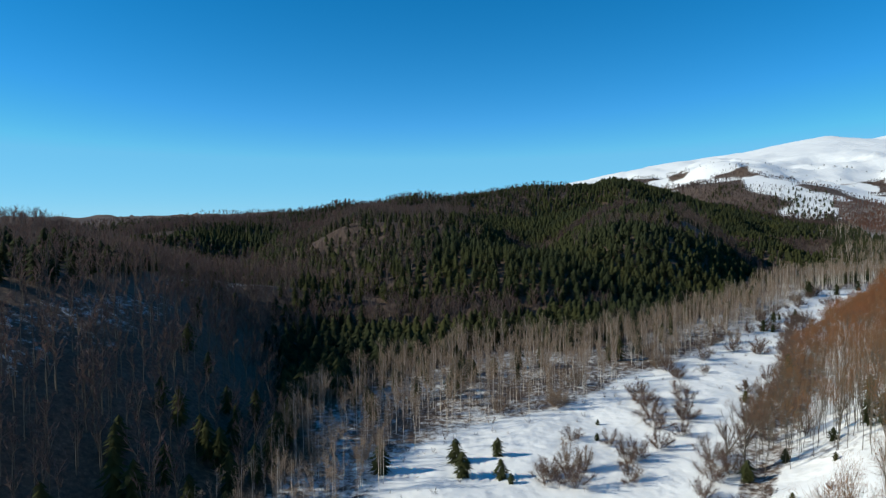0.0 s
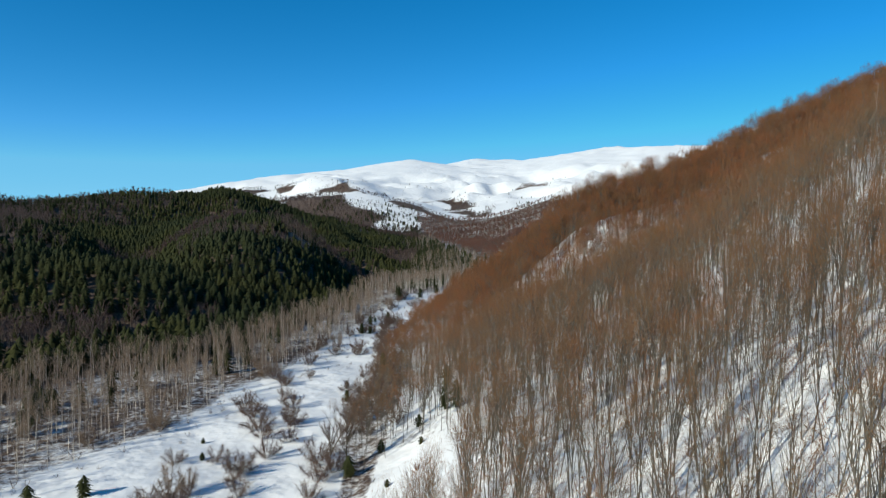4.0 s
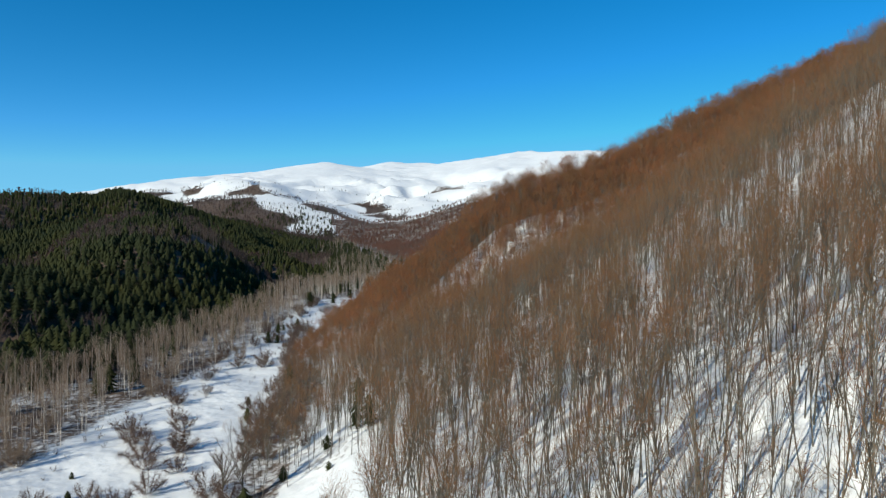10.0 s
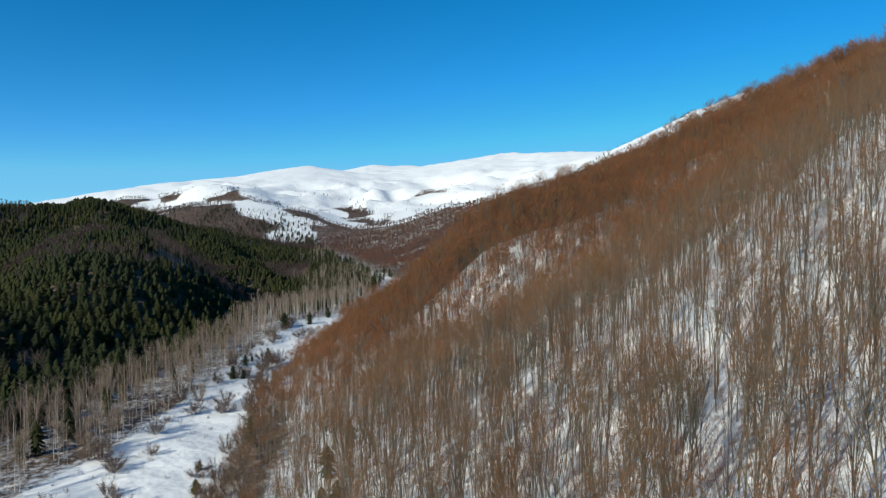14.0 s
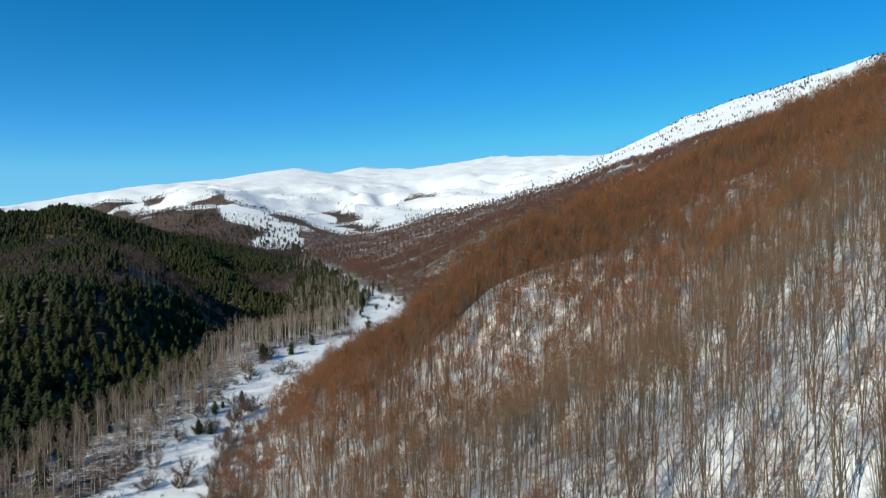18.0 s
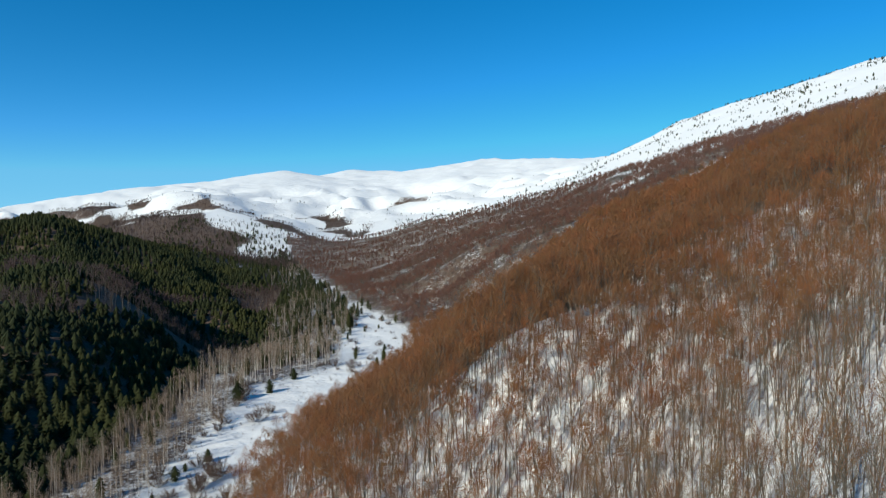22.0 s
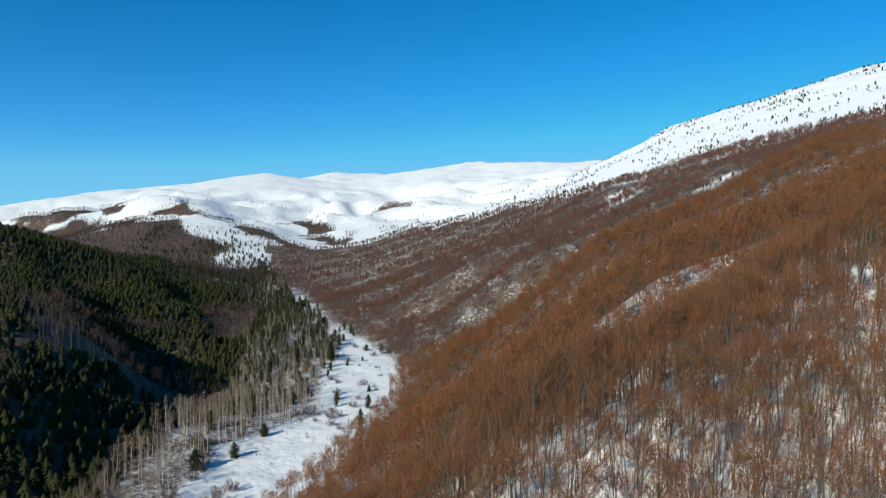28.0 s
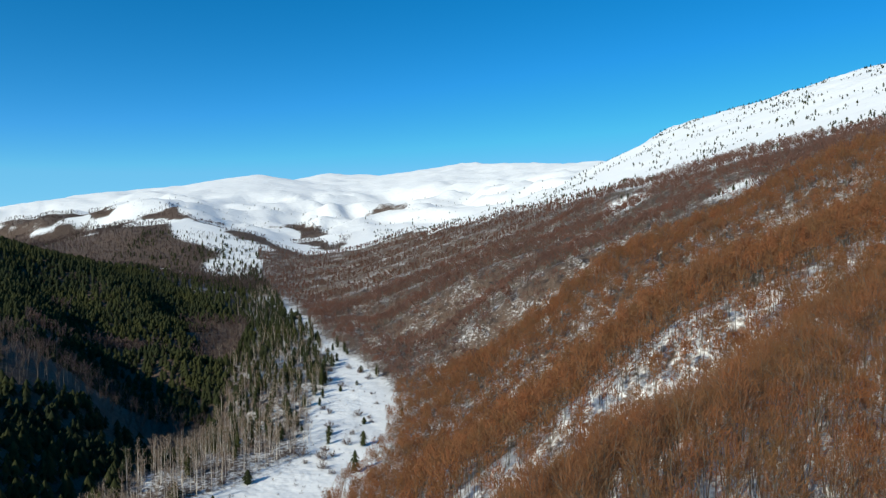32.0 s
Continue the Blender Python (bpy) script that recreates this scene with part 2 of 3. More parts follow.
def land(x, y):
    x, y = np.asarray(x, float), np.asarray(y, float)
    s, n = valley(x, y)
    base = floor_height(s)
    # sunlit side: steep wooded foot, a shoulder, then the open slope up to the snow ridge
    u = np.maximum(n - foot(s), 0)
    shoulder = np.interp(s, [0, 200, 280, 420, 3000], [215, 208, 168, 130, 120])
    steep = np.interp(s, [0, 200, 240, 285, 340, 400, 460, 560, 760, 900, 1000, 1300, 3000], [0.735, 0.730, 0.720, 0.70, 0.70, 0.70, 0.66, 0.71, 0.62, 0.40, 0.31, 0.18, 0.10])
    low = steep * (np.sqrt(np.minimum(u, shoulder) ** 2 + 625) - 25) + 0.34 * np.maximum(u - shoulder, 0)
    spur = (np.interp(s, [205, 290, 362], [3.0, 8.0, 9.0]) * np.cos(rib(s, n)) - 2.0) * smooth(15, 70, u) * (1 - smooth(240, 440, u))
    high = 146 + 0.424 * (np.minimum(n, 780) - 270) + 0.30 * (np.clip(n, 780, 1100) - 780) + 0.06 * np.maximum(n - 1100, 0) + 0.05 * (np.minimum(s, 1600) - 1320) * smooth(250, 600, n)
    right = base + low + spur
    w = smooth(190, 330, n) * (1 - 0.8 * smooth(1250, 1600, s) * (1 - smooth(330, 700, n)))
    right = right * (1 - w) + high * w - 0.32 * np.maximum(s - np.interp(n, [435, 640, 900], [1570, 1660, 2030]), 0) * smooth(0, 200, u)
    # far side: hills from their crest lines, blended softly
    v = np.maximum(bank(s) - n, 0)
    cap = np.interp(s, [-400, 40, 110, 150, 200, 235, 268, 330, 420, 600, 750, 850, 1000, 1200], [56, 56, 50, 41, 29, 22, 12, 30, 46, 50, 44, 34, 16, 0])
    v = np.maximum(v + 20 * np.sin(2 * np.pi * s / 140 + 1.0) * smooth(8, 60, v) * smooth(260, 330, s), 0)
    cap = cap * (1 - 0.4 * smooth(120, 380, v))
    scarp = cap * (1 - np.exp(-(0.95 * v / np.maximum(cap, 4)) ** 1.3))
    parts = [right, base + scarp + 0.02 * np.minimum(v, 300)]
    for fall, soft, pts in RIDGES:
        parts.append(ridge_height(x, y, fall, soft, pts))
    k = 8.0
    st = np.stack(parts)
    top = st.max(0)
    h = top + k * np.log(np.exp((st - top) / k).sum(0)) - k * 0.15
    dist = np.hypot(x - 60, y - 80)
    rough = smooth(60, 260, np.maximum(v, u))
    h = h + fbm(x / 90, y / 90, 4) * 6 * rough * (1 + smooth(900, 2600, dist) * 1.2)
    h = h + np.interp(u, [0, 8, 18, 30, 50, 70, 100, 130], [0, 2.4, 6.5, 9.5, 12, 12, 6, 0]) * (1 - smooth(305, 380, s)) * (1 - 0.65 * np.exp(-((s - 226) / 30) ** 2))
    h = h + 7 * np.exp(-((s - 302) / 34) ** 2 - ((n - 36) / 26) ** 2) - 5 * np.exp(-((s - 318) / 30) ** 2 - ((n - 128) / 36) ** 2)
    h = h - 8 * np.exp(-((s - 212) / 24) ** 2 - ((n - 56) / 28) ** 2)
    h = h - 5.0 * smooth(15, 70, u) * (1 - smooth(280, 480, n)) * (1 - smooth(800, 1100, s))
    h = h + fbm(x / 130 + 2, y / 130, 3) * 20 * smooth(70, 200, v) * (1 - smooth(900, 1250, s)) * (1 - smooth(900, 1200, dist))
    gully = 0.5 - np.abs(fbm(x / 330 + 11, y / 330, 3))
    h = h + (gully - 0.3) * 110 * smooth(1650, 2300, dist) * (1 - smooth(2700, 3250, dist))
    h = h + fbm(x / 420 + 3, y / 420, 3) * 24 * smooth(1500, 2200, dist) * (1 - 0.85 * smooth(2700, 3100, dist))
    cut = 0.5 - np.abs(fbm(x / 150 - 4, y / 150 + 8, 4))
    h = h + (cut - 0.33) * 36 * smooth(1550, 2000, dist) * (1 - 0.8 * smooth(2900, 3350, dist))
    for x0, y0, x1, y1, deep, wide in GULLIES:
        dx, dy = x1 - x0, y1 - y0
        t = ((x - x0) * dx + (y - y0) * dy) / (dx * dx + dy * dy)
        d = np.abs((x - x0) * dy - (y - y0) * dx) / math.hypot(dx, dy)
        h = h - deep * np.exp(-(d / wide) ** 2) * smooth(0.0, 0.22, t) * (1 - smooth(0.6, 1.0, t))
    h = h + fbm(x / 22, y / 22, 3) * 0.9
    return h


def treeline(s):
    """Height at which the beech wood gives way to open snow."""
    return np.interp(s, [0, 740, 800, 880, 950, 1050, 1150, 1350, 1460, 1600, 1750], [224, 222, 216, 202, 178, 164, 172, 162, 138, 116, 84])


def veg(x, y):
    """Shares of cover: beech, birch, dark conifer, far-side broadleaf, open scrub."""
    s, n = valley(x, y)
    z = land(x, y)
    u, v = n - foot(s), bank(s) - n
    f1, f2 = fbm(x / 70, y / 70, 3), fbm(x / 190 + 7, y / 190, 3)
    line = treeline(s) + 24 * f1
    glade = (((s - 910) / 40) ** 2 + ((n - 298) / 26) ** 2 < 1 + 1.5 * f1) | (((s - 700) / 16) ** 2 + ((n - 297) / 20) ** 2 < 1 + f1)
    lawn = ((s - 126) / 34) ** 2 + ((n + 21) / 16) ** 2 < 1 + 0.5 * f1
    low_edge = np.interp(s, [150, 165, 340, 420], [3, -4, -3, 5])
    beech = (u > low_edge + 11 * f1) & (z < line) & (s < 1620) & ~glade & ~lawn
    edge = np.interp(s, [0, 60, 88, 120, 144, 175, 210, 240, 300, 350, 403, 450, 475, 505, 568, 610, 676, 791, 895, 975, 1212, 2000], [-52, -70, -80, -97, -96, -84, -82, -72, -70, -67, -60, -58, -42, -21, -18, -11, -9, -24, -50, -70, -112, -300])
    open_field = (u <= low_edge + 11 * f1) & (n > edge + 10 * f1)
    birch = (u <= 4) & (n > np.maximum(belt(s), bank(s)) + 18 * f1) & ~open_field
    flat = (u <= 4) & ~birch & ~open_field & (v < 0)
    hill = ((v >= 0) | flat) & (np.hypot(x, y) < 1900)
    return s, n, z, u, v, f1, f2, beech, open_field, birch, hill


SCRUB_PATCHES = [(805, 1943, 829, 1643, 38), (839, 1580, 853, 1400, 34), (1206, 1979, 1107, 1675, 40), (1010, 1562, 972, 1403, 32),
                 (776, 2623, 751, 2207, 34), (620, 2139, 634, 1833, 60), (634, 1833, 642, 1610, 70), (642, 1610, 611, 1391, 70), (611, 1391, 607, 1126, 80)]


def scrub(x, y):
    """Where the massif's lower snow carries dark scrub, 0 to 1."""
    s, n = valley(x, y)
    z = land(x, y)
    f1, f2 = fbm(x / 120 + 5, y / 120, 3), fbm(x / 330 + 1, y / 330 - 4, 2)
    limit = np.interp(n, [-700, -420, -330, -200], [140, 120, 72, 52])
    out = 1 - smooth(limit - 12, limit + 14, z + 45 * f1)
    for x0, y0, x1, y1, wide in SCRUB_PATCHES:
        dx, dy = x1 - x0, y1 - y0
        t = np.clip(((x - x0) * dx + (y - y0) * dy) / (dx * dx + dy * dy), 0, 1)
        d = np.hypot(x - x0 - t * dx, y - y0 - t * dy)
        out = np.maximum(out, 1 - smooth(0.5, 1.1, d / wide + 1.3 * f1))
    out = np.maximum(out, 0.8 * smooth(0.24, 0.32, f2 + 0.4 * f1) * (1 - smooth(210, 280, z)))
    return np.clip(out, 0, 1) * smooth(1050, 1200, np.hypot(x, y))


def on_bank(x, y):
    """The steep shaded bank at the mouth of the valley."""
    return (x < -55 - 0.05 * y) & (y < 420)


def make_ground():
    """One sheet, fine near the path and in the direction of flight, out to beyond the peaks."""
    cx, cy = 60.0, 80.0
    fine = np.linspace(-42, 92, 380)
    coarse = np.linspace(92, 318, 90)[1:-1]
    ang = np.radians(np.concatenate([fine, coarse]))
    rad = np.concatenate([[0.0], np.geomspace(5, 4780, 420)])
    a, r = np.meshgrid(ang, rad)
    x, y = cx + r * np.sin(a), cy + r * np.cos(a)
    z = land(x, y)
    s, n, _, u, v, f1, f2, beech, open_field, birch, hill = veg(x, y)
    dist = np.hypot(x, y)
    cover = np.where(beech, np.interp(s, [150, 300, 650], [0.42, 0.44, 0.6]), np.where(s > 420, 0.27, 0.13))
    cover = np.where(birch, 0.54, cover)
    cover = np.where(hill, 0.85, cover)
    cover = np.where(hill & on_bank(x, y) & (v > 44) & (v < 78), 0.58, cover)
    cover = np.where(((x - 416) / 34) ** 2 + ((y - 1138) / 30) ** 2 < 1, 0.05, cover)
    far = smooth(1500, 1900, dist)
    brush = 0.14 + 0.60 * scrub(x, y)
    cover = np.where((far > 0.5) | ((s > 1100) & ~beech & (n < 200)), brush, cover)
    for _ in range(3):
        cover[:343] = (cover + np.roll(cover, 1, 1) + np.roll(cover, -1, 1) + np.vstack([cover[:1], cover[:-1]]) + np.vstack([cover[1:], cover[-1:]]))[:343] / 5
    na, nr = a.shape[1], a.shape[0]
    idx = np.arange(na * nr).reshape(nr, na)
    q = np.stack([idx[:-1, :], idx[1:, :], np.roll(idx, -1, 1)[1:, :], np.roll(idx, -1, 1)[:-1, :]], -1).reshape(-1, 4)
    me = bpy.data.meshes.new("ground")
    me.vertices.add(na * nr)
    me.vertices.foreach_set("co", np.stack([x, y, z], -1).astype(np.float32).ravel())
    me.loops.add(q.size)
    me.loops.foreach_set("vertex_index", q.astype(np.int32).ravel())
    me.polygons.add(len(q))
    me.polygons.foreach_set("loop_start", np.arange(0, q.size, 4, dtype=np.int32))
    me.update(calc_edges=True)
    me.validate()
    me.polygons.foreach_set("use_smooth", np.ones(len(me.polygons), bool))
    at = me.attributes.new("cover", "FLOAT", "POINT")
    at.data.foreach_set("value", cover.astype(np.float32).ravel())
    me.materials.append(GROUND)
    return tagged(new("ground", me), "snow-covered mountain valley floor, slopes and white far summits", "ground", kind="structure")


make_ground()


# ---- trees ----
def tube(pts, radii, sides=3):
    """A tapered, open tube along pts: vertices and triangles."""
    vs, fs = [], []
    for p, r in zip(pts, radii):
        for k in range(sides):
            a = 2 * math.pi * k / sides
            vs.append((p[0] + r * math.cos(a), p[1] + r * math.sin(a), p[2]))
    for i in range(len(pts) - 1):
        for k in range(sides):
            a, b = i * sides + k, i * sides + (k + 1) % sides
            fs += [(a, b, b + sides), (a, b + sides, a + sides)]
    return vs, fs


class Mesh:
    def __init__(self):
        self.v, self.f = [], []

    def add(self, vs, fs):
        o = len(self.v)
        self.v += [tuple(p) for p in vs]
        self.f += [tuple(i + o for i in f) for f in fs]

    def sliver(self, p, q, w, rng):
        d = np.subtract(q, p)
        side = np.cross(d, rng.normal(size=3))
        side = side / (np.linalg.norm(side) + 1e-9) * w / 2
        self.add([np.add(p, side), np.subtract(p, side), q], [(0, 1, 2)])

    def arrays(self):
        return np.array(self.v, np.float32), np.array(self.f, np.int32)


def unit(v):
    return v / (np.linalg.norm(v) + 1e-9)


def broadleaf(seed, height, limbs, twigs, spread, fork, twig_len, twig_w, stem_r, up=1.0, sides=3, plain=False, pale=False):
    """A bare tree: a stem that forks into long ascending limbs, and a crown of fine branches. Returns wood, crown."""
    rng = np.random.RandomState(seed)
    wood, crown = Mesh(), Mesh()
    lean = rng.normal(size=2) * 0.025 * height
    top = np.array([lean[0], lean[1], height * 0.94])
    mid = top * fork + np.array([*(rng.normal(size=2) * 0.012 * height), 0])
    if plain:
        wood.add(*tube([(0, 0, -0.5), top], [stem_r, stem_r * 0.15], 3))
    else:
        wood.add(*tube([(0, 0, -0.5), mid, top], [stem_r, stem_r * 0.72, stem_r * 0.12], sides))
    lines = [(mid, top)]
    for k in range(limbs):
        a = 2 * math.pi * (k + rng.rand() * 0.7) / limbs
        t0 = fork + (0.86 - fork) * (k + rng.rand()) / limbs
        p = mid + (top - mid) * (t0 - fork) / (1 - fork)
        ln = (height * rng.uniform(0.86, 0.98) - p[2]) * up
        out = min(spread * rng.uniform(0.7, 1.1), ln * 0.75)
        q = p + np.array([math.cos(a) * out, math.sin(a) * out, ln])
        if pale:
            crown.sliver(p, q, stem_r * 0.5, rng)
        elif plain:
            wood.sliver(p, q, stem_r * 1.1, rng)
        else:
            wood.add(*tube([p, q], [stem_r * 0.5, stem_r * 0.1], sides))
        lines += [(p, q)] * (2 if t0 < 0.65 else 1)
    axis = np.array([0, 0, 1.0])
    for _ in range(twigs):
        p, q = lines[rng.randint(len(lines))]
        f = rng.uniform(0.12, 1.0)
        b = p + (q - p) * f
        d = unit(q - p)
        side = unit(np.cross(d, rng.normal(size=3)))
        d = unit(d * 0.8 + side * rng.uniform(0.35, 1.4 if pale else 0.95) + axis * 0.15)
        crown.sliver(b, b + d * twig_len * rng.uniform(0.55, 1.25) * (1.15 - 0.5 * f), twig_w * rng.uniform(0.7, 1.3), rng)
    return wood.arrays(), crown.arrays()


def dome(seed, height, limbs, twigs, radius, base, twig_len, twig_w, stem_r, plain=False, fine=False, fork=None):
    """A bare forest tree: a long stem that leans a little, limbs that fork off it and fan out high up, and a rounded head of fine twigs. Returns wood, crown."""
    rng = np.random.RandomState(seed)
    wood, crown = Mesh(), Mesh()
    lean = rng.normal(size=2) * 0.075 * height
    top = np.array([lean[0], lean[1], height * 0.92])
    fork = base if fork is None else fork
    mid = top * fork * np.array([0.6, 0.6, 1]) + np.array([*(rng.normal(size=2) * 0.012 * height), 0])
    if plain and not fine:
        wood.add(*tube([(0, 0, -0.5), top], [stem_r, stem_r * 0.15], 3))
    else:
        wood.add(*tube([(0, 0, -0.5), mid, top], [stem_r, stem_r * 0.7, stem_r * 0.1], 3))
    low = height * base
    heart = np.array([lean[0], lean[1], low + 0.36 * (height - low)])
    for k in range(limbs):
        a = 2 * math.pi * (k + rng.rand() * 0.8) / limbs
        p = mid + (top - mid) * (0.62 * rng.rand() * (k > 0))
        r = radius * rng.uniform(0.45, 0.95)
        q = np.array([lean[0] + math.cos(a) * r, lean[1] + math.sin(a) * r, height * rng.uniform(0.76, 0.95)])
        if plain:
            wood.sliver(p, q, stem_r * 0.95, rng)
        else:
            wood.add(*tube([p, q], [stem_r * 0.45, stem_r * 0.08], 3))
        for _ in range(3 if fine else 0):
            c = p + (q - p) * rng.uniform(0.3, 0.8)
            out = unit(unit(q - p) + rng.normal(size=3) * 0.45)
            wood.sliver(c, c + out * height * rng.uniform(0.10, 0.2), stem_r * 0.42, rng)
    squash = np.array([radius, radius, 0.64 * (height - low)])
    for _ in range(twigs):
        d = rng.normal(size=3)
        d[2] = abs(d[2]) * 1.1 - 0.32
        d = unit(d)
        b = heart + d * squash * math.sqrt(rng.uniform(0.22, 0.95))
        go = unit(unit(d * squash) * (0.7 if fine else 0.55) + np.array([0, 0, 0.45]) + rng.normal(size=3) * 0.5)
        crown.sliver(b - go * twig_len * 0.4, b + go * twig_len * rng.uniform(0.4, 0.8), twig_w * rng.uniform(0.7, 1.3), rng)
    return wood.arrays(), crown.arrays()


def bush(seed, height, stems, twigs, width, twig_len, twig_w, stem_r):
    """A leafless shrub: many stems fanning from one root into a rounded, tangled head."""
    rng = np.random.RandomState(seed)
    wood, crown = Mesh(), Mesh()
    lines = []
    for k in range(stems):
        a = 2 * math.pi * (k + rng.rand()) / stems
        r = width * math.sqrt(rng.uniform(0.05, 1.0))
        h = height * math.sqrt(max(0.12, 1 - 0.9 * (r / width) ** 2)) * rng.uniform(0.7, 0.92)
        p = np.array([rng.normal() * 0.15, rng.normal() * 0.15, -0.2])
        m = np.array([math.cos(a) * r * 0.62, math.sin(a) * r * 0.62, h * 0.5])
        q = np.array([math.cos(a) * r, math.sin(a) * r, h])
        wood.add(*tube([p, m, q], [stem_r, stem_r * 0.6, stem_r * 0.15], 3))
        lines += [(m, q), (m, q), (p * 0.4 + m * 0.6, m)]
    for _ in range(twigs):
        p, q = lines[rng.randint(len(lines))]
        b = p + (q - p) * rng.rand()
        d = unit(unit(q - p) * 0.2 + rng.normal(size=3) * 0.6)
        crown.sliver(b, b + d * twig_len * rng.uniform(0.5, 1.3), twig_w * rng.uniform(0.7, 1.3), rng)
    return wood.arrays(), crown.arrays()


def conifer(seed, height, tiers, blades, width, stem_r, start=0.12, power=0.8, rounded=False):
    """A conifer: stem and drooping tiers of ragged boughs. Returns wood, needles."""
    rng = np.random.RandomState(seed)
    wood, crown = Mesh(), Mesh()
    if blades > 5:
        wood.add(*tube([(0, 0, -0.5), (0, 0, height * 0.95)], [stem_r, stem_r * 0.15]))
    else:
        wood.sliver((0, 0, height * 0.95), (0, 0, -0.5), stem_r * 2, rng)
    for i in range(tiers):
        f = i / tiers
        z = height * (start + (0.97 - start) * f)
        swell = math.sin(math.pi * (0.30 + 0.66 * f)) if rounded else (1 - f) ** power
        r = width * swell * rng.uniform(0.8, 1.1) + 0.12
        step = height * (0.97 - start) / tiers
        for k in range(blades):
            a = 2 * math.pi * (k + rng.uniform(-0.3, 0.3) + 0.5 * (i % 2)) / blades
            w = math.pi / blades * rng.uniform(0.9, 1.4)
            rr = r * rng.uniform(0.7, 1.2)
            dz = step * rng.uniform(0.2, 0.6)
            tip = (rr * math.cos(a), rr * math.sin(a), z - dz)
            l0 = (rr * 0.55 * math.cos(a - w), rr * 0.55 * math.sin(a - w), z + step * 0.1)
            l1 = (rr * 0.55 * math.cos(a + w), rr * 0.55 * math.sin(a + w), z + step * 0.1)
            crown.add([(0, 0, z + step * 1.15), l0, tip, l1], [(0, 1, 2), (0, 2, 3)])
    return wood.arrays(), crown.arrays()


def mesh_from(name, v, f, mat):
    me = bpy.data.meshes.new(name)
    me.vertices.add(len(v))
    me.vertices.foreach_set("co", np.ascontiguousarray(v, np.float32).ravel())
    me.loops.add(f.size)
    me.loops.foreach_set("vertex_index", np.ascontiguousarray(f, np.int32).ravel())
    me.polygons.add(len(f))
    me.polygons.foreach_set("loop_start", np.arange(0, f.size, 3, dtype=np.int32))
    me.update(calc_edges=True)
    me.materials.append(mat)
    return me


def spread_mesh(name, shapes, which, pos, size, turn, mat, lift=1.0):
    """Many plants joined into one mesh."""
    vs, fs, off = [], [], 0
    for k, (v, f) in enumerate(shapes):
        sel = np.nonzero(which == k)[0]
        if not len(sel) or not len(v):
            continue
        c, sn = np.cos(turn[sel])[:, None], np.sin(turn[sel])[:, None]
        sc = size[sel][:, None]
        x = (v[None, :, 0] * c - v[None, :, 1] * sn) * sc + pos[sel, 0:1]
        y = (v[None, :, 0] * sn + v[None, :, 1] * c) * sc + pos[sel, 1:2]
        z = v[None, :, 2] * sc * lift + pos[sel, 2:3]
        vs.append(np.stack([x, y, z], -1).reshape(-1, 3))
        fs.append((f[None] + (np.arange(len(sel)) * len(v))[:, None, None] + off).reshape(-1, 3))
        off += len(sel) * len(v)
    return mesh_from(name, np.concatenate(vs), np.concatenate(fs), mat)


def stuff(name, shapes, pos, size, mats, label, category, rng):
    """Woodland nobody could count: one thing with a wood part and a crown part."""
    which, turn = rng.randint(0, len(shapes), len(pos)), rng.rand(len(pos)) * 6.283
    ob = tagged(new(name), label, category, kind="stuff")
    for part_name, i, mat in (("stems", 0, mats[0]), ("crowns", 1, mats[1])):
        p = new(part_name, spread_mesh(part_name, [sh[i] for sh in shapes], which, pos, size, turn, mat))
        p.parent = ob
        p["kind"] = "stuff"
    return ob


def scatter(rng, s0, s1, n0, n1, step, jitter=0.75):
    """A jittered grid in valley coordinates."""
    s, n = np.meshgrid(np.arange(s0, s1, step), np.arange(n0, n1, step))
    s = s.ravel() + rng.uniform(-1, 1, s.size) * step * jitter
    n = n.ravel() + rng.uniform(-1, 1, n.size) * step * jitter
    return unvalley(s, n)


def in_view(x, y, margin=6):
    """The wedge of country that the flight looks over."""
    a = np.degrees(np.arctan2(x - 0, y + 30))
    return (a > -36 - margin) & (a < 82 + margin)


rng = np.random.RandomState(11)
BEECH = [dome(k, 17.5 + k % 4, 11, 210, 2.6, 0.60, 1.5, 0.034, 0.115, fine=True, fork=0.28) for k in range(8)]
BEECH_DENSE = [dome(8 + k, 18 + k % 4, 9, 170, 2.8, 0.64, 1.5, 0.040, 0.12, plain=True, fine=True, fork=0.34) for k in range(8)]
BEECH_NEXT = [dome(20 + k, 18 + k % 4, 8, 190, 2.9, 0.64, 1.5, 0.060, 0.14, plain=True, fine=True, fork=0.42) for k in range(8)]
BEECH_CREST = [dome(220 + k, 18 + k % 4, 6, 220, 2.9, 0.60, 1.5, 0.090, 0.14, plain=True, fine=True, fork=0.42) for k in range(6)]
BEECH_MID = [dome(30 + k, 17.5 + k % 3, 2, 130, 3.0, 0.56, 1.5, 0.22, 0.14, plain=True) for k in range(6)]
BEECH_FAR = [dome(40 + k, 16, 1, 46, 3.2, 0.56, 1.4, 0.55, 0.16, plain=True) for k in range(5)]
BEECH_LAST = [broadleaf(50 + k, 12, 1, 24, 2.6, 0.4, 2.4, 0.95, 0.2, plain=True) for k in range(4)]
SAPLING = [broadleaf(55 + k, 6, 1, 26, 0.9, 0.3, 1.1, 0.05, 0.05, plain=True) for k in range(5)]
BIRCH = [broadleaf(60 + k, 16.0 + k % 3, 8, 230, 2.3, 0.26, 1.7, 0.060, 0.115, 0.85, pale=True) for k in range(6)]
BIRCH_MID = [broadleaf(70 + k, 16.5, 3, 60, 2.1, 0.34, 2.0, 0.15, 0.15, 0.9, plain=True, pale=True) for k in range(4)]
FIR = [conifer(80 + k, 10.5, 7, 8, 3.2, 0.16, 0.12, rounded=True) for k in range(5)]
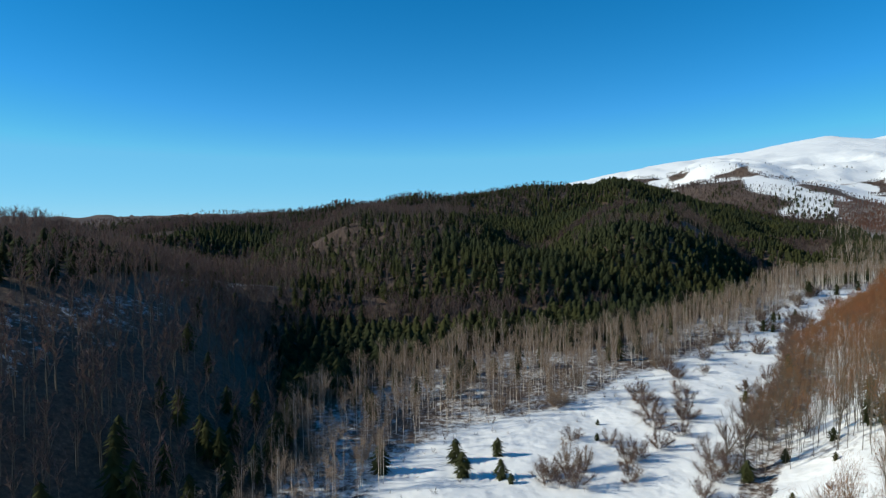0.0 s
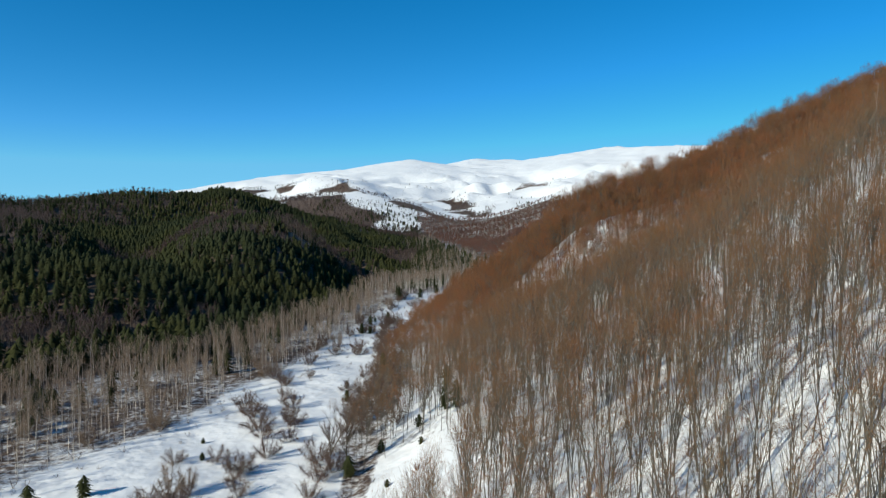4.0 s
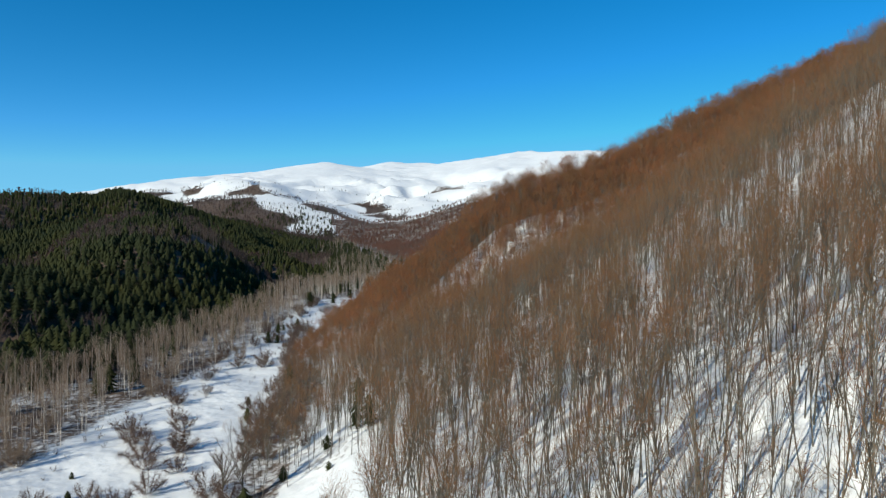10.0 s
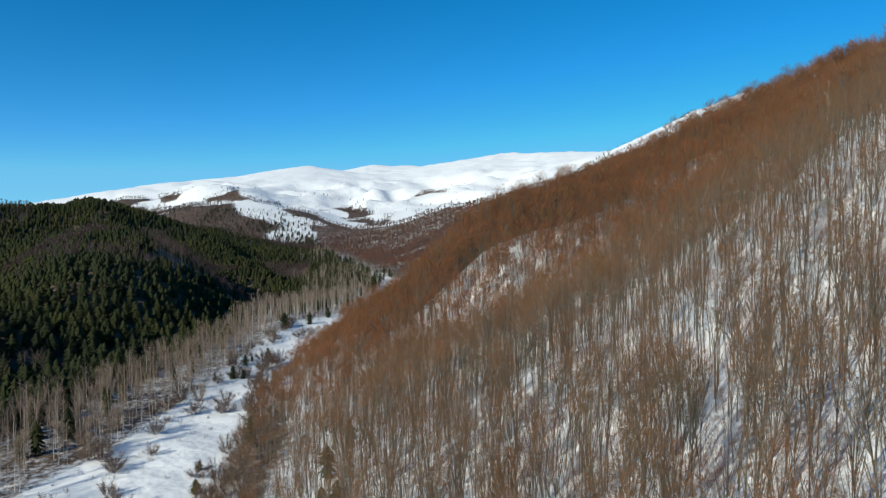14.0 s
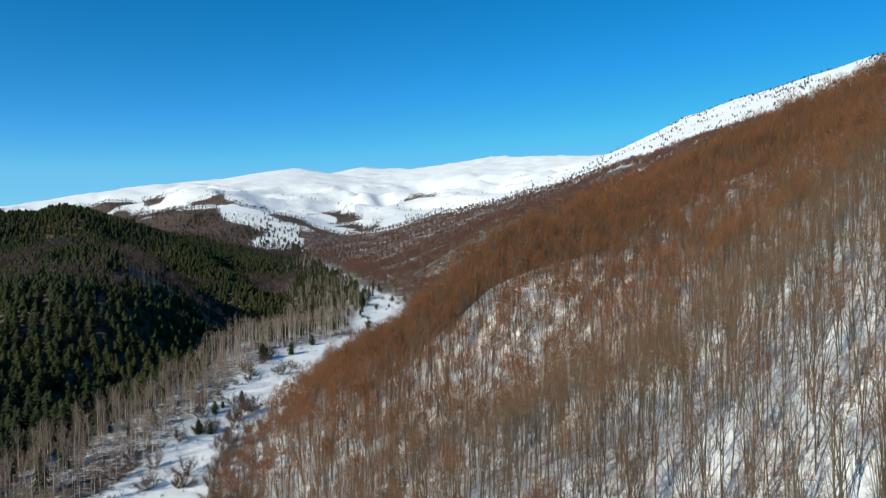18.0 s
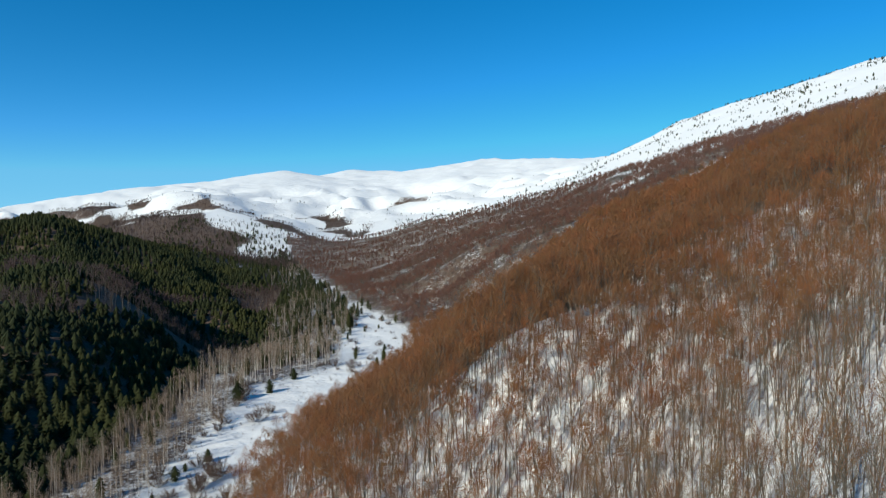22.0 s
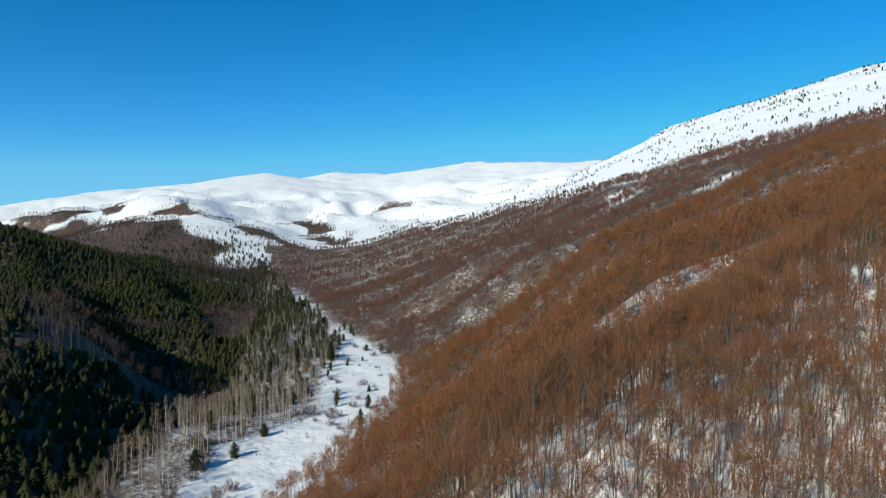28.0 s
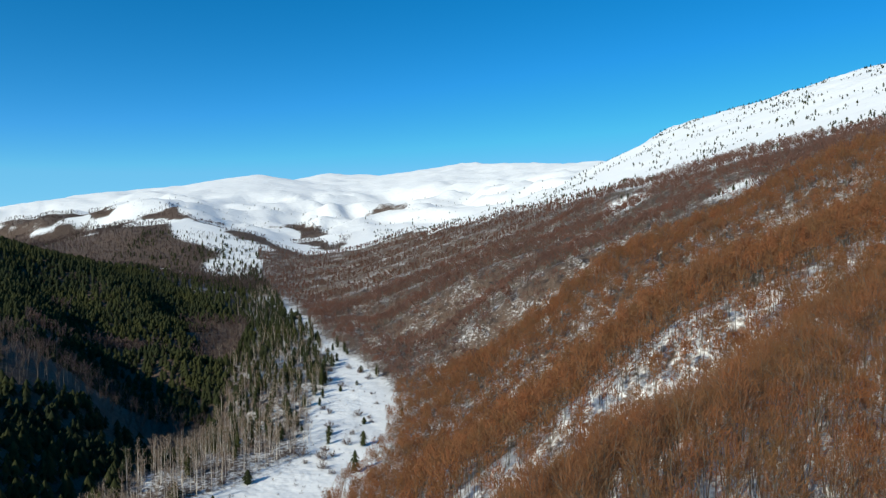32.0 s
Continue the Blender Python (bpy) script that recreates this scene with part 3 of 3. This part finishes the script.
FIR_FAR = [conifer(90 + k, 8.6, 3, 6, 3.3, 0.16, 0.05, rounded=True) for k in range(6)]
YOUNG_PINE = [conifer(95 + k, 5, 8, 11, 2.1, 0.07, 0.02, rounded=True) for k in range(4)]
GREY = [broadleaf(100 + k, 11, 1, 28, 3.2, 0.25, 2.0, 0.55, 0.14, plain=True) for k in range(4)]
GREY_TALL = [broadleaf(130 + k, 15, 4, 60, 3.0, 0.35, 2.2, 0.20, 0.15, plain=True) for k in range(4)]
HEDGE = [bush(105 + k, 10.0, 10, 1300, 3.6, 1.7, 0.060, 0.075) for k in range(4)]
THORN = [bush(110 + k, 5.0, 12, 1000, 3.4, 1.2, 0.055, 0.045) for k in range(5)]
LOW_BRUSH = [bush(115 + k, 5.0, 3, 44, 3.0, 1.8, 0.16, 0.1) for k in range(4)]
SNAG = [broadleaf(140 + k, 20, 3, 14, 0.9, 0.55, 1.2, 0.05, 0.22, 0.6) for k in range(2)]
OLD_TREE = [broadleaf(120 + k, 12, 14, 800, 4.6, 0.14, 2.0, 0.06, 0.24) for k in range(2)]


def pts3(x, y, z, sink=0.15):
    return np.stack([x, y, z - sink], -1)


def kind_of_tree(name, shapes, mats, parts, label, category, group):
    """Prototypes of a single tree, one for each shape: an empty at the root with its stem and crown under it."""
    made = []
    for wood, crown in shapes:
        ob = tagged(new(name), label, category, group)
        for part_name, (v, f), mat in zip(parts, (wood, crown), mats):
            new(part_name, mesh_from(part_name, v, f, mat)).parent = ob
        made.append([ob, False])
    return made


def plant(protos, x, y, size, turn, k):
    """Sets one tree of the kind on the ground; the prototype itself is the first of its shape."""
    proto = protos[k % len(protos)]
    m = Matrix.Translation((x, y, float(land(x, y)) - 0.1)) @ Matrix.Rotation(turn, 4, "Z") @ Matrix.Scale(size, 4)
    if proto[1]:
        ob = copy_thing(proto[0], m)
        ob.matrix_basis = m
        return ob
    proto[1] = True
    proto[0].matrix_basis = m
    return proto[0]


TREE_PARTS = ("trunk", "crown")


def standing(rng, s, n):
    """Trees stand thinner on the flank of each rib that faces down the valley."""
    thin = np.interp(s, [230, 300, 450, 560], [0.0, 0.15, 0.2, 0.38]) * np.maximum(0, -np.sin(rib(s, n) + 0.3))
    thin = thin + 0.12 * np.exp(-((s - 0.2 * (n - 60) - 252) / 24) ** 2)
    return rng.rand(len(s)) < 1 - thin


def woods():
    # beech on the sunlit side: the nearest stand tree by tree, then whole woods
    x, y = scatter(rng, 45, 232, -50, 240, 3.45)
    s, n, z, u, v, f1, f2, beech, field, birch, hill = veg(x, y)
    ok = beech & in_view(x, y) & (np.hypot(x, y) > 45) & standing(rng, s, n) & (rng.rand(len(x)) < np.interp(s + 0.9 * n, [80, 150], [0.75, 0.95]))
    size = rng.uniform(0.78, 1.12, len(x)) * np.interp(u, [0, 30], [0.7, 1.0])
    single = ok & (s > 80) & (s < 170) & (n > -8) & (n < 84)
    chosen = np.nonzero(single)[0][:290]
    single[:] = False
    single[chosen] = True
    protos = kind_of_tree("beech_tree", BEECH, (BEECH_BARK, BROWN_TWIG), TREE_PARTS,
                          "slender bare beech with russet twigs on snowy slope", "tree", "beeches on the near slope")
    for j, i in enumerate(chosen):
        plant(protos, x[i], y[i], size[i], rng.rand() * 6.28, j)
    ok &= ~single
    low = ok & (s + 0.6 * n < 165)
    stuff("beech_wood", BEECH, pts3(x, y, z)[low], size[low], (BEECH_BARK, BROWN_TWIG),
          "slender bare beech wood on the snowy sunlit slope", "trees", rng)
    ok &= ~low
    stuff("beech_wood", BEECH_DENSE, pts3(x, y, z)[ok], size[ok], (BEECH_BARK, BROWN_TWIG),
          "dense bare russet beech wood on the snowy sunlit slope", "trees", rng)
    x, y = scatter(rng, 50, 240, -45, 190, 3.4)
    s, n, z, u, v, f1, f2, beech, field, birch, hill = veg(x, y)
    ok = beech & in_view(x, y) & (rng.rand(len(x)) < 0.22 + 0.6 * f1) & (((s - 135) / 60) ** 2 + ((n + 18) / 36) ** 2 > 1)
    stuff("saplings", SAPLING, pts3(x, y, z)[ok], rng.uniform(0.5, 1.2, ok.sum()), (BEECH_BARK, BEECH_TWIG),
          "thin leafless saplings under the beeches", "saplings", rng)
    x, y = scatter(rng, 232, 335, -60, 280, 3.0)
    s, n, z, u, v, f1, f2, beech, field, birch, hill = veg(x, y)
    ok = beech & in_view(x, y) & standing(rng, s, n)
    size = rng.uniform(0.78, 1.12, len(x)) * np.interp(u, [0, 30], [0.65, 1.0])
    crest = ok & (s + 0.06 * n + 16 * f1 > rng.uniform(238, 290, len(x)))
    ok &= ~crest
    stuff("beech_wood", BEECH_NEXT, pts3(x, y, z)[ok], size[ok], (BEECH_BARK, BEECH_TWIG),
          "bare russet beech wood over the hill shoulder", "trees", rng)
    stuff("beech_wood", BEECH_CREST, pts3(x, y, z)[crest], size[crest], (BEECH_BARK, BEECH_TWIG),
          "thick orange-brown beech crowns along the rib's crest", "trees", rng)
    x, y = scatter(rng, 246, 296, -10, 130, 3.2)
    s, n, z, u, v, f1, f2, beech, field, birch, hill = veg(x, y)
    ok = beech & (rng.rand(len(x)) < np.interp(s + 18 * f1, [250, 272, 296], [0.1, 0.8, 0.8]))
    stuff("beech_wood", BEECH_CREST, pts3(x, y, z)[ok], rng.uniform(0.32, 0.58, ok.sum()), (BEECH_BARK, BEECH_TWIG),
          "young russet beeches under the taller ones on the rib", "trees", rng)
    x, y = scatter(rng, 335, 600, -50, 330, 3.9)
    s, n, z, u, v, f1, f2, beech, field, birch, hill = veg(x, y)
    ok = beech & in_view(x, y) & standing(rng, s, n)
    stuff("beech_wood", BEECH_MID, pts3(x, y, z)[ok], rng.uniform(0.75, 1.1, ok.sum()) * np.interp(u[ok], [0, 40], [0.6, 1.0]), (BEECH_BARK, BEECH_TWIG),
          "bare russet beech wood on ribbed slope over the valley", "trees", rng)
    x, y = scatter(rng, 600, 1000, -50, 430, 5.4)
    s, n, z, u, v, f1, f2, beech, field, birch, hill = veg(x, y)
    ok = beech & in_view(x, y) & standing(rng, s, n)
    stuff("beech_wood", BEECH_FAR, pts3(x, y, z)[ok], rng.uniform(0.7, 1.0, ok.sum()), (BEECH_BARK, UPLAND_TWIG),
          "bare brown beech wood farther up the valley", "trees", rng)
    x, y = scatter(rng, 1000, 1750, -200, 420, 7.5)
    s, n, z, u, v, f1, f2, beech, field, birch, hill = veg(x, y)
    ok = beech
    stuff("beech_wood", BEECH_LAST, pts3(x, y, z)[ok], rng.uniform(0.6, 0.95, ok.sum()), (BEECH_BARK, UPLAND_TWIG),
          "bare purple-brown wood at the valley head", "trees", rng)
    # birch along the stream
    x, y = scatter(rng, 20, 420, -240, -40, 4.0)
    s, n, z, u, v, f1, f2, beech, field, birch, hill = veg(x, y)
    ok = birch & in_view(x, y) & (rng.rand(len(x)) < 0.9 + f1)
    size = rng.uniform(0.5, 0.95, len(x))
    chosen = np.nonzero(ok & (s > 150) & (s < 290) & (n > edge_of_birch(s) - 48))[0][:280]
    protos = kind_of_tree("birch_tree", BIRCH, (BIRCH_BARK, BIRCH_TWIG), TREE_PARTS,
                          "tall bare birch with pale stem beside the snowy field", "tree", "birches beside the field")
    for j, i in enumerate(chosen):
        plant(protos, x[i], y[i], size[i], rng.rand() * 6.28, j)
    ok[chosen] = False
    stuff("birch_wood", BIRCH, pts3(x, y, z)[ok], size[ok], (BIRCH_BARK, BIRCH_TWIG),
          "bare white-stemmed birches on the valley floor", "trees", rng)
    x, y = scatter(rng, 420, 1250, -240, 20, 4.7)
    s, n, z, u, v, f1, f2, beech, field, birch, hill = veg(x, y)
    dark = rng.rand(len(x)) < np.interp(s, [420, 560, 640, 720, 1250], [0.08, 0.24, 0.66, 0.78, 0.7]) + 0.8 * f2
    birch = birch & (rng.rand(len(x)) < np.interp(s, [420, 520, 620, 720, 1250], [1.0, 0.95, 0.85, 0.72, 0.5]) + 0.7 * f1)
    ok = birch & ~dark
    stuff("birch_wood", BIRCH_MID, pts3(x, y, z)[ok], rng.uniform(0.65, 1.05, ok.sum()), (BIRCH_BARK, BIRCH_TWIG),
          "bare pale birches along the narrowing valley", "trees", rng)
    ok = birch & dark
    stuff("pine_wood", FIR, pts3(x, y, z)[ok], rng.uniform(0.55, 1.1, ok.sum()), (PINE_BARK, NEEDLES),
          "green pines among the birches by the stream", "trees", rng)
    x, y = scatter(rng, 1200, 1700, -420, -40, 7.0)
    s, n, z, u, v, f1, f2, beech, field, birch, hill = veg(x, y)
    ok = ~beech & (u < 25) & (rng.rand(len(x)) < 0.42 + 1.1 * f1)
    pine = rng.rand(len(x)) < 0.4 + 0.6 * f2
    one = ok & ~pine
    stuff("mixed_wood", GREY, pts3(x, y, z)[one], rng.uniform(0.5, 0.95, one.sum()), (BEECH_BARK, GREY_TWIG),
          "bare dark broadleaf trees at the valley head", "trees", rng)
    one = ok & pine
    stuff("pine_wood", FIR_FAR, pts3(x, y, z)[one], rng.uniform(0.6, 1.1, one.sum()), (PINE_BARK, NEEDLES),
          "dark pines in the snow at the valley head", "trees", rng)
    x, y = scatter(rng, 40, 420, -240, -60, 9)
    s, n, z, u, v, f1, f2, beech, field, birch, hill = veg(x, y)
    ok = birch & in_view(x, y) & (rng.rand(len(x)) < 0.25 + 1.2 * f1) & (n < edge_of_birch(s) - 14)
    stuff("pine_wood", FIR, pts3(x, y, z)[ok], rng.uniform(0.6, 0.95, ok.sum()), (PINE_BARK, NEEDLES),
          "dark green pines among the birches on the valley floor", "trees", rng)
    x, y = scatter(rng, 60, 1150, -240, 40, 4.6)
    s, n, z, u, v, f1, f2, beech, field, birch, hill = veg(x, y)
    ok = ~beech & ~hill & in_view(x, y) & (rng.rand(len(x)) < np.where(birch, 0.7, np.interp(s, [100, 380, 460], [0.05, 0.12, 0.42]) + 0.6 * f1 + 0.5 * (n < edge_of_birch(s) + 22)))
    stuff("low_brush", LOW_BRUSH, pts3(x, y, z)[ok], np.where(birch, 1.6, 1.0)[ok] * rng.uniform(0.14, 0.40, ok.sum()), (BEECH_BARK, GREY_TWIG),
          "low leafless brush poking out of the snow", "brush", rng)
    # pines and bare groves on the flat behind the birches
    x, y = scatter(rng, 90, 330, -260, -90, 4.6)
    s, n, z, u, v, f1, f2, beech, field, birch, hill = veg(x, y)
    deep = belt(s) - n
    ok = hill & (v < 4) & in_view(x, y)
    pine = (deep < 22 + 20 * f1) | (f2 + f1 > 0.12)
    size = rng.uniform(0.75, 1.2, len(x))
    one = ok & pine & (rng.rand(len(x)) < 0.85)
    stuff("pine_wood", FIR, pts3(x, y, z)[one], size[one], (PINE_BARK, NEEDLES),
          "sunlit olive-green pines behind the birches", "trees", rng)
    one = ok & ~pine
    stuff("mixed_wood", GREY_TALL, pts3(x, y, z)[one], size[one], (BEECH_BARK, GREY_TWIG),
          "bare grey-brown groves behind the pines", "trees", rng)
    # far-side hills
    spots = [scatter(rng, 60, 1250, -900, -70, 4.8), scatter(rng, 20, 1420, -1150, -80, 9.0)]
    inner = (spots[0][0] > -330) & (spots[0][0] < 470) & (spots[0][1] < 1130) & (spots[0][1] > 1.1 * np.abs(spots[0][0]) - 60)
    outer = ~((spots[1][0] > -330) & (spots[1][0] < 470) & (spots[1][1] < 1130) & (spots[1][1] > 1.1 * np.abs(spots[1][0]) - 60))
    x, y = np.concatenate([spots[0][0][inner], spots[1][0][outer]]), np.concatenate([spots[0][1][inner], spots[1][1][outer]])
    s, n, z, u, v, f1, f2, beech, field, birch, hill = veg(x, y)
    d = np.hypot(x, y)
    bare = (f2 + 0.7 * f1 > 0.34) | ((y > 1150 + 0.12 * x) & (f1 > -0.25))
    bare |= ((x + 90 * f1 < 12) & (y < 640) | (y + 120 * f1 > 860 + 0.6 * x) & (x < 190)) & (rng.rand(len(x)) < 0.5 + 0.9 * f2)
    wooded = hill & in_view(x, y, 2) & ~birch & ~(on_bank(x, y) & (v < 80)) & ((v > 3) | (s > 325))
    wooded &= ((x - 416) / 32) ** 2 + ((y - 1134) / 30) ** 2 > 1
    firs = wooded & ~bare
    ok = firs & (d < 430)
    stuff("conifer_wood", FIR, pts3(x, y, z)[ok], rng.uniform(0.6, 1.05, ok.sum()), (PINE_BARK, NEEDLES),
          "dark green conifers on the foot of the shaded hill", "trees", rng)
    ok = firs & (d >= 430)
    stuff("conifer_wood", FIR_FAR, pts3(x, y, z)[ok], rng.uniform(0.6, 1.05, ok.sum()), (PINE_BARK, NEEDLES),
          "dense dark green conifer wood covering the hill", "trees", rng)
    ok = wooded & bare & (d < 620)
    stuff("mixed_wood", GREY_TALL, pts3(x, y, z)[ok], rng.uniform(0.65, 1.05, ok.sum()), (BEECH_BARK, GREY_TWIG),
          "bare grey-brown groves on the lower shaded hill", "trees", rng)
    ok = wooded & bare & (d >= 620)
    stuff("mixed_wood", GREY, pts3(x, y, z)[ok], rng.uniform(0.7, 1.2, ok.sum()), (BEECH_BARK, GREY_TWIG),
          "bare grey-brown broadleaf wood between the conifers", "trees", rng)
    x, y = scatter(rng, -20, 420, -520, -60, 3.9)
    s, n, z, u, v, f1, f2, beech, field, birch, hill = veg(x, y)
    ok = hill & in_view(x, y, 2) & on_bank(x, y) & (v > 0) & (v < 80)
    snowy = (v > 46 + 20 * f1) & (v < 76)
    one = ok & (rng.rand(len(x)) < np.where(snowy, 0.7, 0.85))
    stuff("mixed_wood", GREY_TALL, pts3(x, y, z)[one], rng.uniform(0.6, 1.0, one.sum()), (BEECH_BARK, GREY_TWIG),
          "dense bare wood on the steep shaded bank", "trees", rng)
    one = ok & ~one & (rng.rand(len(x)) < np.where(snowy, 0.05, 0.25))
    stuff("conifer_wood", FIR, pts3(x, y, z)[one], rng.uniform(0.7, 1.1, one.sum()), (PINE_BARK, NEEDLES),
          "nearly black conifers on the steep shaded bank", "trees", rng)
    # dark scrub on the lower snow slopes of the massif
    x, y = scatter(rng, 1150, 2300, -950, 250, 7.5)
    s, n, z, u, v, f1, f2, beech, field, birch, hill = veg(x, y)
    ok = (scrub(x, y) > 0.5) & ~beech & (np.hypot(x, y) < 2500)
    stuff("far_scrub", BEECH_LAST, pts3(x, y, z)[ok], rng.uniform(0.5, 0.9, ok.sum()), (BEECH_BARK, GREY_TWIG),
          "dark bare scrub on the lower snow slopes", "trees", rng)
    # scattered dark conifers on the snow above the tree line
    x, y = scatter(rng, 560, 1900, 60, 1150, 8.5)
    s, n, z, u, v, f1, f2, beech, field, birch, hill = veg(x, y)
    ok = ~beech & (u > 0) & in_view(x, y) & (rng.rand(len(x)) < np.clip(0.9 - (z - treeline(s) - 8) / 34, 0.12, 0.9) + 1.3 * fbm(x / 45, y / 45, 2))
    stuff("dwarf_pines", FIR_FAR, pts3(x, y, z)[ok], 0.2 + 0.5 * rng.rand(ok.sum()) ** 2, (PINE_BARK, NEEDLES),
          "small dark pines scattered over the white slope", "trees", rng)
    x, y = scatter(rng, 1500, 2700, -950, 600, 20)
    s, n, z, u, v, f1, f2, beech, field, birch, hill = veg(x, y)
    ok = (rng.rand(len(x)) < 0.10 + 1.1 * f1) & ~beech
    stuff("dwarf_pines", FIR_FAR, pts3(x, y, z)[ok], 0.25 + 0.55 * rng.rand(ok.sum()) ** 2, (PINE_BARK, NEEDLES),
          "sparse dark pines dotting the far snow slopes", "trees", rng)


def edge_of_birch(s):
    return np.interp(s, [0, 60, 88, 120, 137, 183, 210, 240, 326, 480], [-52, -70, -84, -100, -108, -100, -88, -74, -63, -64])


def field_plants():
    """Single shrubs and young pines on the open snow, by their place in the valley (s, n) and height."""
    thorns = [(137, -15, 1.5), (230, -62, 3.2), (204, -63, 4.0), (179, -53, 5.6), (176, -61, 6.4), (156, -52, 5.0), (167, -50, 4.0),
              (135, -51, 4.6), (126, -59, 6.5), (125, -65, 4.4), (144, -37, 5.6), (134, -36, 4.4), (269, -62, 5.2), (278, -55, 5.4),
              (500, -21, 5.0), (495, -12, 5.0), (526, -34, 4.5), (641, 12, 4.0), (186, -66, 5.2), (150, -71, 4.0), (560, 4, 4.0),
              (247, -67, 5.0), (190, -69, 6.4), (196, -58, 5.2), (221, -68, 4.4), (169, -57, 5.4), (180, -54, 4.8), (143, -55, 5.6), (147, -54, 5.0), (152, -62, 4.0),
              (218, -67, 3.6), (226, -73, 4.2), (214, -46, 4.0), (128, -66, 5.0), (155, -40, 6.0), (149, -35, 5.2), (409, -43, 4.6), (397, -46, 6.5), (539, -34, 4.6), (270, -53, 4.4)]
    sr = np.random.RandomState(21)
    thorns += [(q, float(edge_of_birch(q)) + sr.uniform(-8, 8), sr.uniform(2.2, 5.2)) for q in np.arange(252, 470, 8.0)]
    thorns += [(q, sr.uniform(float(belt(q)) + 25, float(foot(q)) - 4), sr.uniform(1.6, 4.2)) for q in np.arange(470, 860, 7.0)]
    hazels = [(228, -77, 8.5), (234, -76, 8.0), (284, -65, 8.5), (133, -64, 9.0), (135, -61, 8.0), (171, -85, 9.5), (174, -88, 9.0), (165, -116, 9.0), (238, -83, 8.0), (399, -61, 8.0),
              (112, -104, 8.5), (104, -112, 9.0), (121, -107, 7.0), (160, -98, 7.0), (196, -92, 8.0), (256, -82, 7.5), (310, -76, 7.0), (352, -70, 7.5)]
    hr = np.random.RandomState(8)
    hedge = [(q + hr.uniform(-2, 2), float(np.interp(q, [170, 200, 270, 346], [-33, -35, -44, -51])) + hr.normal() * 3.2, hr.uniform(6.0, 10.5)) for q in np.arange(172, 346, 2.9)]
    pines = [(205, -44, 3.6), (147, -31, 4.8), (159, -26, 3.2), (152, -16, 1.9), (136, -21, 1.7), (118, -81, 5.6), (122, -74, 4.4),
             (121, -71, 2.4), (110, -97, 6.6), (153, -66, 2.0), (314, -57, 3.6), (345, -60, 2.8), (354, -55, 4.6), (337, -61, 4.8),
             (315, -61, 5.0), (444, -48, 6.5), (471, -40, 6.0), (431, -60, 8.5), (124, -87, 5.6), (132, -81, 4.4), (165, -71, 1.6), (166, -18, 3.2), (219, -47, 2.6), (254, -41, 4.0),
             (527, -10, 5.0), (550, -46, 6.0), (545, 7, 4.0), (663, 7, 5.0), (457, -64, 7.0), (539, -24, 3.0), (612, -6, 4.0), (628, 4, 3.4)]
    tall_pines = [(165, -9, 9.0), (168, -12, 8.0), (211, -10, 8.5), (235, -38, 10.5), (478, 2, 12.0), (510, 6, 9.5), (514, -10, 7.0),
                  (582, -17, 6.5), (554, 27, 7.5), (722, -28, 14.0), (701, -10, 8.5), (482, -65, 12.0), (449, -62, 7.0),
                  (174, -133, 9.5), (210, -111, 12.0), (206, -118, 11.0), (160, -140, 10.0), (645, -16, 7.0), (668, -24, 8.0), (690, -30, 9.0), (189, -13, 9.5), (598, -16, 7.5), (793, -30, 9.0), (742, -14, 8.0), (770, -34, 10.0), (757, -40, 11.0), (815, -50, 10.0)]
    old = [(154, -33, 13.0), (151, -36, 10.5)]
    snags = [(221, 114, 21.5), (598, 214, 15.0), (640, 236, 14.0)]
    r = np.random.RandomState(3)
    sets = [
        (thorns, THORN, 4.2, "thorn_shrub", (BEECH_BARK, SHRUB_TWIG), "leafless dark thorn shrub standing in open snow", "shrub", "shrubs on the snowfield"),
        (hedge, HEDGE, 11.0, "hedge_tree", (BEECH_BARK, SHRUB_TWIG), "bare grey-brown tree in the row edging the snowfield", "tree", "row of trees at the field edge"),
        (hazels, HEDGE, 10.0, "hazel", (BIRCH_TWIG, BIRCH_TWIG), "bare tan hazel with many fine stems in snow", "shrub", "hazels along the birches"),
        (pines, YOUNG_PINE, 5.0, "young_pine", (PINE_BARK, NEEDLES), "young dark green pine standing in snow", "pine", "young pines on the snowfield"),
        (tall_pines, FIR, 13.0, "pine_tree", (PINE_BARK, NEEDLES), "green pine standing apart in the valley", "pine", "pines in the valley"),
        (old, OLD_TREE, 12.0, "old_tree", (BEECH_BARK, SHRUB_TWIG), "broad grey bare tree at the field edge", "tree", "old trees at the field edge"),
        (snags, SNAG, 20.0, "dead_tree", (BIRCH_BARK, BIRCH_BARK), "pale dead stem standing above the beech crowns", "tree", "pale dead trees in the beech wood"),
    ]
    for places, shapes, base, name, mats, label, category, group in sets:
        protos = kind_of_tree(name, shapes, mats, TREE_PARTS, label, category, group)
        for j, (s, n, h) in enumerate(places):
            x, y = unvalley(s, n)
            plant(protos, x, y, h / base, r.rand() * 6.28, j)
        for proto, used in protos:
            if not used:
                for child in list(proto.children):
                    bpy.data.objects.remove(child)
                bpy.data.objects.remove(proto)


woods()
field_plants()
